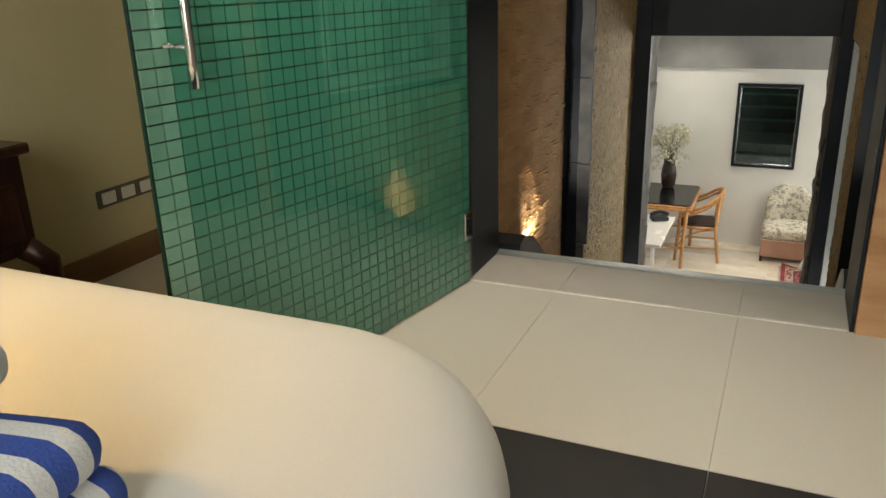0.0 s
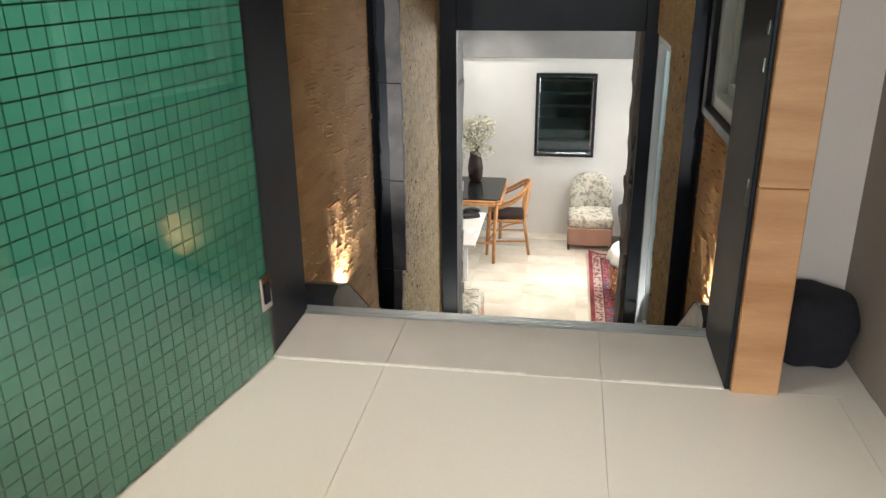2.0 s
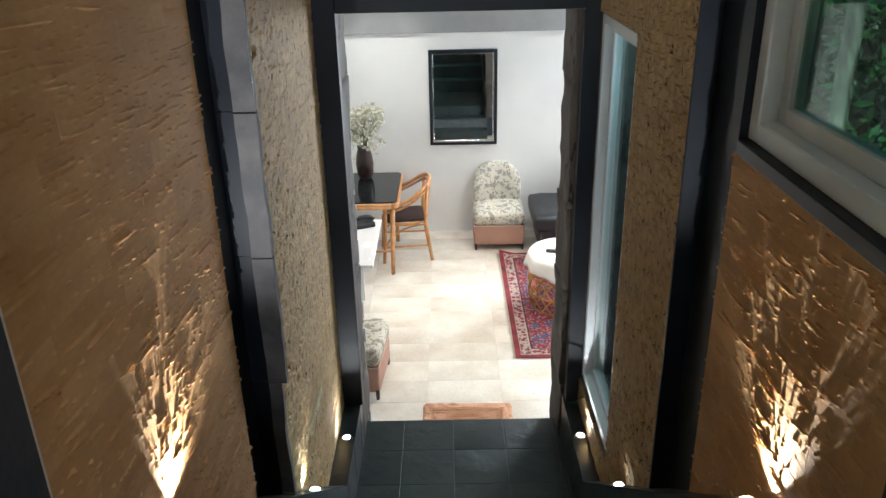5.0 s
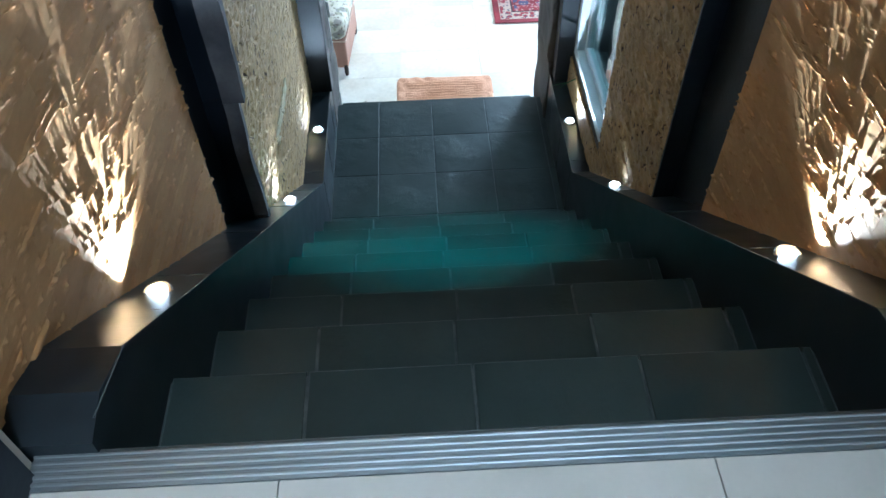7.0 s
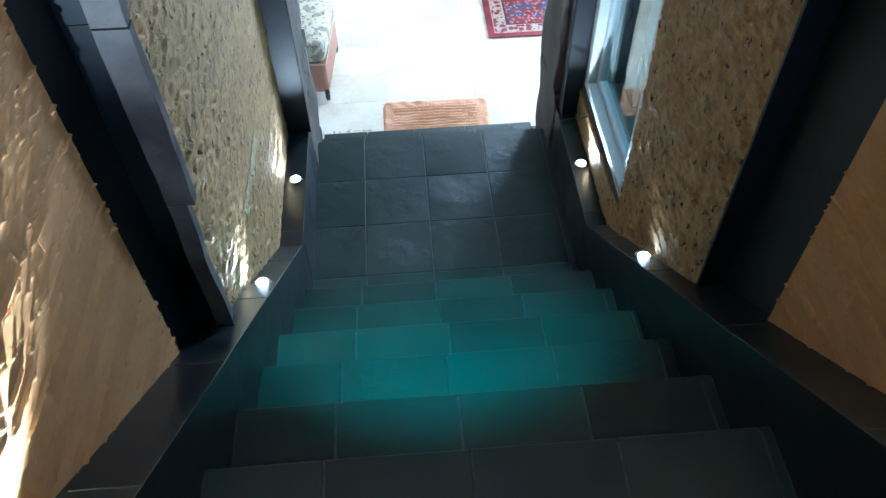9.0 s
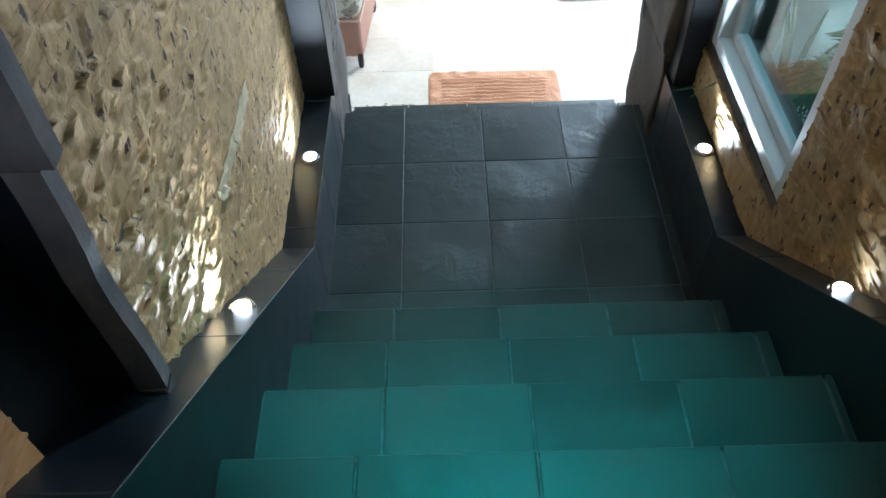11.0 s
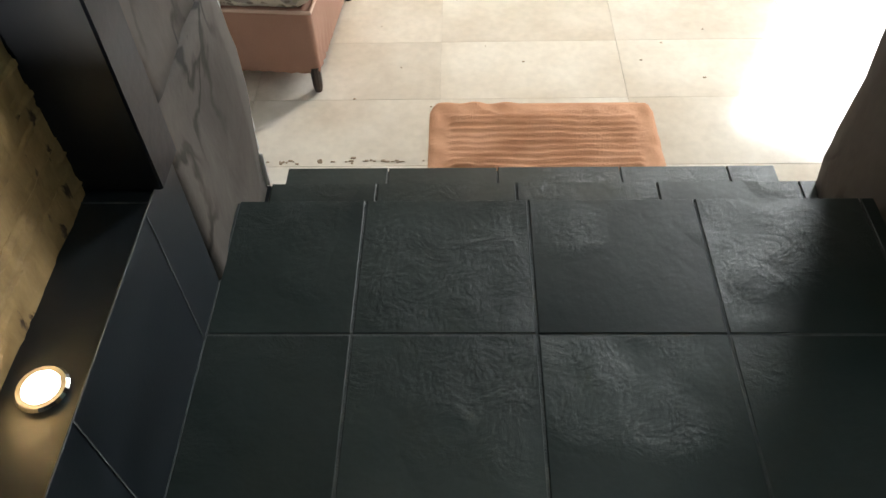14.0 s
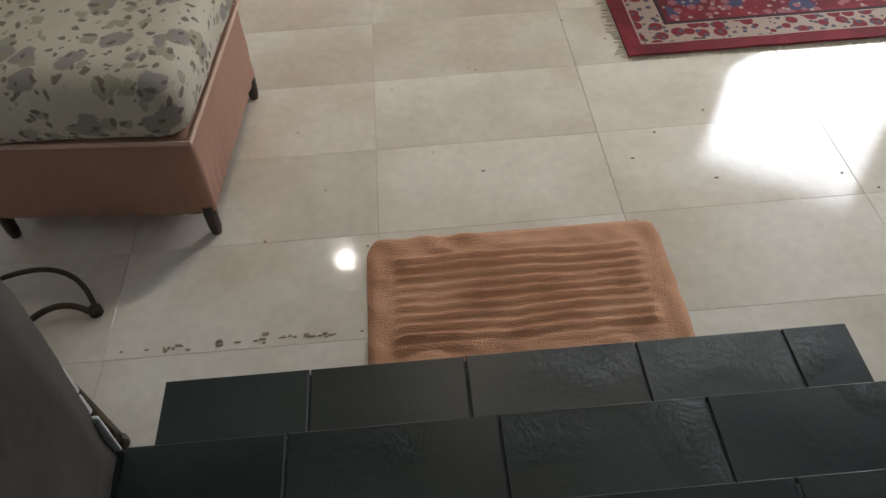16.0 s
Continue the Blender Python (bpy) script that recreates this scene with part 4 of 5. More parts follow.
rc = thing("rattan_chair", (-0.86, 9.50, LOUNGE), 96, "rattan armchair with a hooped back and dark seat pad", "chair")
part("seat", soft_block(-0.20, 0.20, -0.20, 0.20, 0.43, 0.475, 0.02, 0.006, 6), "seat_dark", rc, "dark brown seat pad", smooth=True)
part("seat_rim", tube([(0.23 * math.cos(a), -0.23 * math.sin(a), 0.425) for a in [math.tau * i / 24 for i in range(25)]], 0.018, 8), "rattan", rc, smooth=True)
hoop_raw = [(-0.25, 0.21, 0.62), (-0.27, 0.06, 0.66), (-0.26, -0.10, 0.74), (-0.18, -0.23, 0.85), (0.0, -0.28, 0.885), (0.18, -0.23, 0.85), (0.26, -0.10, 0.74), (0.27, 0.06, 0.66), (0.25, 0.21, 0.62)]
hoop = []
for p, q, r in zip([hoop_raw[0]] + hoop_raw, hoop_raw, hoop_raw[1:] + [hoop_raw[-1]]):
    a, b, c = Vector(p).lerp(Vector(q), 0.5), Vector(q), Vector(q).lerp(Vector(r), 0.5)
    hoop += bow(a, b, c, 4)[:-1]
hoop = [Vector((v.x, v.y, 0.61 + (v.z - 0.62) * 0.95)) for v in hoop]
for dz, r in ((0.0, 0.019), (-0.045, 0.013)):
    part("hoop", tube([(x, y, z + dz) for x, y, z in hoop], r, 9), "rattan", rc, smooth=True)
for sx in (-1, 1):
    part("leg", tube([(0.22 * sx, 0.24, -0.003), (0.21 * sx, 0.21, 0.42), (0.25 * sx, 0.21, 0.62)], 0.018, 9), "rattan", rc, smooth=True)
    part("leg", tube([(0.21 * sx, -0.26, -0.003), (0.18 * sx, -0.20, 0.42), (0.18 * sx, -0.23, 0.82)], 0.018, 9), "rattan", rc, smooth=True)
    part("brace", tube(bow((0.215 * sx, 0.22, 0.18), (0.20 * sx, 0.10, 0.40), (0.19 * sx, -0.21, 0.40)), 0.011, 7), "rattan", rc, smooth=True)
    part("stretcher", tube([(0.215 * sx, 0.225, 0.17), (0.20 * sx, -0.24, 0.17)], 0.011, 7), "rattan", rc, smooth=True)
for x in (-0.07, 0.0, 0.07):
    part("spindle", tube([(x, -0.215, 0.43), (x * 1.3, -0.27, 0.85)], 0.009, 7), "rattan", rc, smooth=True)
part("stretcher", tube([(-0.21, 0.225, 0.20), (0.21, 0.225, 0.20)], 0.011, 7), "rattan", rc, smooth=True)

vs = thing("flower_vase", (-1.27, 9.72, LOUNGE + 0.785), 0, "tall dark brown vase with dried cream flowers", "vase")
part("vase", lathe([(0.06, 0.0), (0.085, 0.05), (0.095, 0.16), (0.08, 0.27), (0.065, 0.32), (0.075, 0.35), (0.055, 0.345)], 22), "vase", vs, smooth=True)
rng = random.Random(4)
fl = part("stems", bmesh.new(), "stem", vs)
bs, bf = bmesh.new(), bmesh.new()
for i in range(64):
    a, r = rng.uniform(0, math.tau), rng.uniform(0.03, 0.24)
    top = Vector((r * math.cos(a), r * math.sin(a), rng.uniform(0.36, 0.80) - r * 0.4))
    tube(bow((0.02 * math.cos(a), 0.02 * math.sin(a), 0.32), (0.3 * top.x, 0.3 * top.y, 0.5), top, 4), 0.0022, 4, bs)
    for j in range(16):
        c = top + Vector((rng.gauss(0, 0.026), rng.gauss(0, 0.026), rng.gauss(0, 0.024)))
        u, w = Vector((rng.gauss(0, 1), rng.gauss(0, 1), rng.gauss(0, 1))).normalized() * 0.026, Vector((rng.gauss(0, 1), rng.gauss(0, 1), rng.gauss(0, 1))).normalized() * 0.017
        q = [bf.verts.new(c + s) for s in (u, w, -u, -w)]
        bf.faces.new(q)
bs.to_mesh(fl.data), bs.free()
part("blossoms", bf, "petal", vs, "dried cream blossoms")

wt = thing("side_cabinet", (-1.32, 7.98, LOUNGE), 0, "white lacquered side table near the rattan table", "cabinet")
part("top", boxes((-0.30, 0.30, -0.42, 0.60, 0.72, 0.75), bevel=0.004), "gloss_white", wt)
for x in (-0.25, 0.10):
    for y in (-0.22, 0.46):
        part("leg", boxes((x - 0.02, x + 0.02, y - 0.02, y + 0.02, -0.003, 0.72), bevel=0.003), "gloss_white", wt)
ph = thing("telephone", (-1.17, 8.42, LOUNGE + 0.75), 25, "small black telephone on the white table", "telephone")
part("base", boxes((-0.09, 0.09, -0.07, 0.07, 0, 0.045), bevel=0.012, seg=2), "leather", ph)
part("handset", tube(bow((-0.10, 0.0, 0.06), (0.0, 0.0, 0.12), (0.10, 0.0, 0.06)), 0.02, 8), "leather", ph, smooth=True)

ct = thing("coffee_table", (0.66, 8.28, LOUNGE + 0.006), 0, "round rattan drum table under a white cloth", "coffee table")
bm = bmesh.new()
for h in (0.01, 0.16, 0.32, 0.48):
    tube([((0.31 + 0.03 * math.sin(h * 6.3)) * math.cos(math.tau * i / 28), (0.31 + 0.03 * math.sin(h * 6.3)) * math.sin(math.tau * i / 28), h) for i in range(29)], 0.010, 6, bm)
part("ring", bm, "rattan", ct, smooth=True)
for s in (-1, 1):
    bm = bmesh.new()
    for i in range(18):
        pts = []
        for j in range(9):
            h = 0.01 + 0.47 * j / 8
            a = math.tau * i / 18 + s * 1.1 * j / 8
            rr = 0.31 + 0.03 * math.sin(h * 6.3) + 0.004 * s
            pts.append((rr * math.cos(a), rr * math.sin(a), h))
        tube(pts, 0.0085, 5, bm)
    part("lattice", bm, "rattan", ct, smooth=True)
part("top", lathe([(0.33, 0.485), (0.335, 0.495), (0.335, 0.505), (0.33, 0.512)], 36), "rattan", ct)
tc = thing("tablecloth", (0.66, 8.28, LOUNGE + 0.006), 0, "white cloth draped over the round table", "tablecloth")
bm = bmesh.new()
seg, rings = 72, []
for r, z, wv in ((0.0, 0.522, 0), (0.15, 0.523, 0), (0.30, 0.522, 0), (0.34, 0.516, 0), (0.354, 0.495, 0.2), (0.364, 0.46, 0.6), (0.372, 0.42, 0.9), (0.376, 0.385, 1.0)):
    rings.append([bm.verts.new(((r + wv * 0.016 * math.sin(9 * math.tau * i / seg) + wv * 0.007 * math.sin(23 * math.tau * i / seg)) * math.cos(math.tau * i / seg),
                                (r + wv * 0.016 * math.sin(9 * math.tau * i / seg)) * math.sin(math.tau * i / seg), z + wv * 0.02 * math.sin(4 * math.tau * i / seg))) for i in range(seg)] if r else [bm.verts.new((0, 0, z))])
for i in range(seg):
    bm.faces.new((rings[0][0], rings[1][i], rings[1][(i + 1) % seg]))
for a, b in zip(rings[1:], rings[2:]):
    for i in range(seg):
        bm.faces.new((a[i], a[(i + 1) % seg], b[(i + 1) % seg], b[i]))
cl_ob = part("cloth", bm, "sheet", tc, smooth=True)
so = cl_ob.modifiers.new("thick", "SOLIDIFY")
so.thickness = 0.003
rm = thing("remote_control", (0.545, 8.26, LOUNGE + 0.532), 78, "black remote control on the white cloth", "remote control")
part("body", boxes((-0.022, 0.022, -0.08, 0.08, 0, 0.018), bevel=0.004), "leather", rm)
part("keypad", boxes((-0.016, 0.016, -0.06, 0.04, 0.018, 0.0205), bevel=0.001), "switch_dark", rm)

sf = thing("sofa", (1.15, 9.55, LOUNGE), 0, "low black leather sofa against the white wall", "sofa")
part("base", soft_block(-0.62, 0.95, -0.34, 0.44, 0.10, 0.36, 0.03, 0.0, 8), "leather", sf, smooth=True)
part("seat", soft_block(-0.68, 0.95, -0.38, 0.40, 0.33, 0.52, 0.06, 0.006, 12), "leather", sf, "padded black seat", smooth=True)
part("backrest", soft_block(-0.20, 0.95, 0.36, 0.54, 0.36, 0.90, 0.05, 0.006, 10), "leather", sf, smooth=True)
for x in (-0.55, 0.85):
    for y in (-0.28, 0.36):
        part("leg", lathe([(0.022, -0.003), (0.022, 0.11)], 12, at=(x, y, 0)), "chrome", sf)
cs = thing("cushion", (0.86, 9.66, LOUNGE + 0.515), 80, "striped tan and brown cushion on the sofa", "cushion")
part("pillow", soft_block(-0.20, 0.20, -0.06, 0.06, 0.0, 0.40, 0.055, 0.008, 10), "cushion", cs, smooth=True)

rug = thing("rug", (0.875, 8.38, LOUNGE), 0, "red patterned woollen rug with cream border", "rug")
bm = bmesh.new()
nx, ny = 30, 42
vv = [[bm.verts.new((-0.75 + 1.5 * i / nx, -1.06 + 2.12 * j / ny, 0.006 + 0.002 * noise.noise(Vector((i * 0.5, j * 0.5, 0))) + 0.04 * max(0.0, 1 - (i / 3.0 + (ny - j) / 4.0)))) for j in range(ny + 1)] for i in range(nx + 1)]
for i in range(nx):
    for j in range(ny):
        bm.faces.new((vv[i][j], vv[i + 1][j], vv[i + 1][j + 1], vv[i][j + 1]))
rp = part("weave", bm, "rug", rug)
so = rp.modifiers.new("thick", "SOLIDIFY")
so.thickness = 0.006
bm = bmesh.new()
rng = random.Random(8)
for i in range(260):
    y = -1.06 + 2.12 * i / 259
    tube([(-0.748, y, 0.004), (-0.765 - rng.uniform(0, 0.02), y + rng.uniform(-0.008, 0.008), 0.003)], 0.0016, 4, bm)
for i in range(190):
    x = -0.75 + 1.5 * i / 189
    tube([(x, -1.058, 0.004), (x + rng.uniform(-0.006, 0.006), -1.068 - rng.uniform(0, 0.012), 0.003)], 0.0015, 4, bm)
part("fringe", bm, "fringe", rug, "cream fringe")

# ribbed bath mat at the foot of the steps
bath = thing("door_mat", (-0.288, 6.525, LOUNGE), 0, "ribbed terracotta cotton mat on the marble floor", "mat")
bm = bmesh.new()
nx, ny = 70, 56
hx, hy = 0.325, 0.185
vv = []
for i in range(nx + 1):
    col = []
    for j in range(ny + 1):
        x, y = -hx + 2 * hx * i / nx, -hy + 2 * hy * j / ny
        e = min(hx - abs(x), hy - abs(y))
        cx, cy = max(0, abs(x) - hx + 0.05), max(0, abs(y) - hy + 0.05)
        if cx and cy:
            k = max(1.0, math.hypot(cx, cy) / 0.05)
            x = math.copysign(hx - 0.05 + cx / k, x)
            y = math.copysign(hy - 0.05 + cy / k, y)
        z = 0.012 * min(1, e / 0.012)
        if e > 0.055:
            ph_y = y + 0.008 * noise.noise(Vector((x * 9, y * 6, 2.0))) + 0.004 * noise.noise(Vector((x * 30, y * 20, 4.0)))
            z += 0.016 * max(0.0, math.sin(ph_y * math.tau / 0.026)) ** 0.8 * min(1, (e - 0.055) / 0.02) * max(0.1, 0.6 + 0.9 * noise.noise(Vector((x * 8, y * 16, 5))))
        else:
            z += 0.013 * max(-0.3, noise.noise(Vector((x * 16 + y * 9, y * 14, 1.0))))
        col.append(bm.verts.new((x, y, max(0.001, z))))
    vv.append(col)
for i in range(nx):
    for j in range(ny):
        bm.faces.new((vv[i][j], vv[i + 1][j], vv[i + 1][j + 1], vv[i][j + 1]))
part("terry", bm, "mat", bath, smooth=True)

ir = thing("iron_stand", (-1.25, 6.46, LOUNGE), 0, "wrought-iron stand with curled feet by the stone pier", "stand")
part("foot", tube(bow((-0.16, 0.20, 0.03), (0.02, 0.24, 0.07), (0.07, 0.11, 0.012), 12), 0.006, 7), "iron", ir, smooth=True)
part("foot", tube(bow((-0.07, 0.09, 0.012), (0.0, 0.13, 0.05), (0.06, 0.105, 0.014), 10), 0.007, 7), "iron", ir, smooth=True)
part("foot", tube(bow((-0.02, 0.0, 0.05), (0.07, -0.085, 0.05), (0.180, -0.200, 0.012), 10), 0.011, 8), "iron", ir, smooth=True)
for p in ((0.068, 0.110), (0.182, -0.203)):
    part("foot_knob", lathe([(0.008, -0.003), (0.015, 0.004), (0.015, 0.018), (0.008, 0.024)], 12, at=(p[0], p[1], 0)), "iron", ir)
part("upright", tube([(-0.16, 0.20, 0.03), (-0.17, 0.16, 0.4), (-0.17, 0.10, 0.9)], 0.008, 8), "iron", ir, smooth=True)
part("crossbar", tube([(-0.16, 0.20, 0.03), (-0.07, 0.09, 0.012), (-0.03, 0.0, 0.06), (-0.17, 0.12, 0.5)], 0.006, 7), "iron", ir, smooth=True)


# ---- palms in the court ----
def palm(place, height, fronds, length, seed, label, thick=0.03):
    rng = random.Random(seed)
    p = thing("palm", place, rng.uniform(0, 360), label, "palm", "courtyard palms")
    part("trunk", tube([(0, 0, -0.02), (0.02, 0.01, height * 0.5), (0.0, 0.02, height)], thick, 9, taper=0.7), "bark", p, smooth=True)
    for f in range(fronds):
        a = math.tau * f / fronds + rng.uniform(-0.3, 0.3)
        lift = rng.uniform(0.25, 0.95)
        d = Vector((math.cos(a), math.sin(a), 0))
        tip = d * length * rng.uniform(0.75, 1.0) + Vector((0, 0, height + length * (lift - 0.55)))
        pts = bow((0, 0.02, height), d * length * 0.35 + Vector((0, 0, height + length * lift)), tip, 14)
        bm = bmesh.new()
        tube(pts, 0.006, 5, bm, 0.3)
        side = d.cross(Vector((0, 0, 1)))
        for i in range(2, 15):
            along = (pts[i] - pts[i - 1]).normalized()
            w = 0.30 * length * math.sin(math.pi * (i / 14) ** 0.8) + 0.03
            for s in (-1, 1):
                for h in (0.0, 0.5):
                    o = pts[i] - along * h * (pts[i] - pts[i - 1]).length
                    e = o + (side * s * 0.85 + along * 0.6 + Vector((0, 0, -0.25))) * w
                    m = o.lerp(e, 0.45) + Vector((0, 0, 0.02))
                    t = along * 0.011
                    q = [bm.verts.new(v) for v in (o, m + t, e, m - t)]
                    bm.faces.new(q)
        part("frond", bm, "leaf", p)


def spiky_plant(place, blades, length, seed, label):
    """A rosette of long arching blades, each folded along its middle."""
    rng = random.Random(seed)
    p = thing("spiky_plant", place, 0, label, "plant")
    for i in range(blades):
        a = math.tau * i / blades + rng.uniform(-0.25, 0.25)
        d = Vector((math.cos(a), math.sin(a), 0))
        l = length * rng.uniform(0.7, 1.0)
        rise = rng.uniform(0.55, 1.0)
        pts = bow(d * 0.015, d * l * 0.25 + Vector((0, 0, l * rise)), d * l * (1.1 - 0.5 * rise) + Vector((0, 0, l * (rise - 0.15))), 10)
        side = d.cross(Vector((0, 0, 1)))
        bm = bmesh.new()
        rows = []
        for j, q in enumerate(pts):
            w = 0.011 * math.sin(math.pi * min(0.97, 0.25 + 0.75 * j / 10))
            rows.append([bm.verts.new(q + side * w + Vector((0, 0, w * 0.5))), bm.verts.new(q), bm.verts.new(q - side * w + Vector((0, 0, w * 0.5)))])
        for r, t in zip(rows, rows[1:]):
            for k in (0, 1):
                bm.faces.new((r[k], r[k + 1], t[k + 1], t[k]))
        part("blade", bm, "leaf", p)


spiky_plant((0.63, 5.60, -1.752), 15, 0.62, 14, "dark green spiky plant against the pale courtyard wall")
palm((0.90, 5.42, -1.75), 0.25, 14, 0.50, 3, "low green palm in the courtyard")
hedge = thing("hedge", label="dense dark green hedge along the courtyard wall", category="hedge", kind="stuff")
bm = bmesh.new()
rng = random.Random(21)
for i in range(11000):
    c = Vector((rng.uniform(1.55, 1.97), rng.uniform(2.84, 4.75), rng.uniform(-1.75, 2.1)))
    if i % 5 > 2:
        c = Vector((rng.uniform(0.72, 1.97), rng.uniform(5.55, 5.90), rng.uniform(0.0, 2.3)))
        c.z += -1.75 * rng.random() if c.x > 1.35 else 0.0
    c.x += 0.10 * noise.noise(c * 4)
    u = Vector((rng.gauss(0, 1), rng.gauss(0, 1), rng.gauss(0, 1))).normalized()
    w = u.cross(Vector((rng.gauss(0, 1), rng.gauss(0, 1), rng.gauss(0, 1)))).normalized()
    l = rng.uniform(0.03, 0.07)
    bm.faces.new([bm.verts.new(c + q) for q in (u * l, w * l * 0.35, -u * l, -w * l * 0.35)])
part("leaves", bm, "leaf", hedge)
palm((1.0, 4.64, -1.75), 2.9, 12, 0.8, 23, "tall pale-trunked palm outside the stair window", 0.042)
palm((1.40, 4.45, -1.75), 0.9, 10, 0.7, 5, "green palm in the courtyard")
palm((1.20, 3.55, -1.75), 2.1, 13, 0.66, 7, "tall green palm outside the stair window")
palm((1.35, 3.15, -1.75), 2.5, 13, 0.7, 11, "tall green palm outside the stair window")
palm((1.45, 3.95, -1.75), 2.8, 13, 0.7, 13, "tall green palm outside the stair window")
palm((1.16, 3.20, -1.75), 1.8, 13, 0.6, 17, "tall green palm outside the stair window")


# ---- pieces: tiles and stones ----
def tile_mesh(name, material, sx, sy, sz, bevel=0.003):
    bm = bmesh.new()
    box(bm, -sx / 2, sx / 2, -sy / 2, sy / 2, -sz, 0)
    bmesh.ops.bevel(bm, geom=[e for e in bm.edges if e.verts[0].co.z > -0.0001 and e.verts[1].co.z > -0.0001], offset=bevel, segments=1, affect="EDGES")
    me = bpy.data.meshes.new(name)
    bm.to_mesh(me)
    bm.free()
    me.materials.append(M[material])
    return me


CACHE = {}


def lay(parent, material, x0, x1, y0, y1, z, gap=0.004, thick=0.02, drop=0.0, bevel=0.003):
    key = (material, round(x1 - x0, 3), round(y1 - y0, 3), thick)
    if key not in CACHE:
        CACHE[key] = tile_mesh("tile", material, x1 - x0 - gap, y1 - y0 - gap, thick, bevel)
    piece("tile", CACHE[key], parent, pose((x0 + x1) / 2, (y0 + y1) / 2, z - drop))


xs = [-2.35, -1.875, -1.275, -0.675, -0.075, 0.525, 0.615]
for x0, x1 in ((-1.012, -0.675), (-0.675, -0.075), (-0.075, 0.246)):
    lay(ts, "threshold", x0, x1, 2.483, 2.777, -0.001, 0.0018, 0.0085, 0, 0.0006)
for x0, x1 in zip(xs, xs[1:]):
    lay(floor_up, "floor_tile", x0, x1, 1.585, 2.471, 0.0, 0.0010, 0.011, 0, 0.0004)
    for y0, y1 in ((-1.7, -1.215), (-1.215, -0.615), (-0.615, -0.015), (-0.015, 0.785), (0.785, 1.585)):
        lay(floor_up, "dark_floor", x0, x1, y0, y1, 0.0, 0.003, 0.011, 0, 0.0015)
lay(floor_up, "floor_tile", 0.376, 0.615, 2.471, 2.80, 0.0, 0.003, 0.011, 0, 0.0015)

rng = random.Random(2)
xs = [-0.93, -0.693, -0.394, -0.09, 0.209, 0.24]
for k in range(1, 9):
    y1 = NOSE + RUN * k
    y0 = y1 - RUN + 0.0 - 0.012
    s = 0.012 * math.sin(k * 2.3)
    row = [xs[0]] + [x + s for x in xs[1:5]] + [xs[5]]
    for x0, x1 in zip(row, row[1:]):
        if x1 - x0 > 0.012:
            lay(stair, "slate", x0, x1, y0, y1, -RISE * k, 0.004, 0.022, rng.uniform(0, 0.0015), 0.002)
            piece("riser_tile", CACHE.setdefault(("r", round(x1 - x0, 3)), tile_mesh("riser_tile", "slate", x1 - x0 - 0.006, RISE - 0.028, 0.008, 0.002)), stair,
                  pose((x0 + x1) / 2, y1 - 0.006, -RISE * (k + 0.5) - 0.01, -90, 0, 0))
ys = [4.790, 4.993, 5.292, 5.591, 5.890]
for y0, y1 in zip(ys, ys[1:]):
    for x0, x1 in zip(xs, xs[1:]):
        lay(stair, "slate", x0, x1, y0, y1, LANDING, 0.0035, 0.022, rng.uniform(0, 0.001), 0.0016)
xs2 = [-0.93, -0.70, -0.40, -0.10, 0.20, 0.24]
for x0, x1 in zip(xs2, xs2[1:]):
    lay(stair, "slate", x0, x1, 5.88, 6.085, LOUNGE + 0.30, 0.0035, 0.022, rng.uniform(0, 0.001), 0.0016)
    piece("riser_tile", CACHE.setdefault(("r2", round(x1 - x0, 3)), tile_mesh("riser_tile", "slate", x1 - x0 - 0.006, 0.12, 0.008, 0.002)), stair, pose((x0 + x1) / 2, 5.893, LANDING - 0.085, -90, 0, 0))
xs3 = [-0.951, -0.70, -0.43, -0.13, 0.13, 0.247]
for x0, x1 in zip(xs3, xs3[1:]):
    lay(low, "slate", x0, x1, 6.04, 6.290, LOUNGE + 0.148, 0.0035, 0.022, rng.uniform(0, 0.001), 0.0016)
    piece("riser_tile", CACHE.setdefault(("r3", round(x1 - x0, 3)), tile_mesh("riser_tile", "slate", x1 - x0 - 0.006, 0.118, 0.008, 0.002)), low, pose((x0 + x1) / 2, 6.286, LOUNGE + 0.064, -90, 0, 0))

# marble slabs
rng = random.Random(5)
mx = [-2.3, -1.705, -1.145, -0.585, -0.025, 0.535, 1.095, 1.655, 2.215, 2.775, 3.4]
my = [6.085, 6.161, 6.448] + [6.735 + 0.2865 * i for i in range(12)]
for y0, y1 in zip(my, my[1:]):
    if y1 > 10.15:
        y1 = 10.15
    for x0, x1 in zip(mx, mx[1:]):
        lay(floor_low, "marble", x0, x1, y0, y1, LOUNGE, 0.0008, 0.0095, rng.uniform(0, 0.0003), 0.0004)


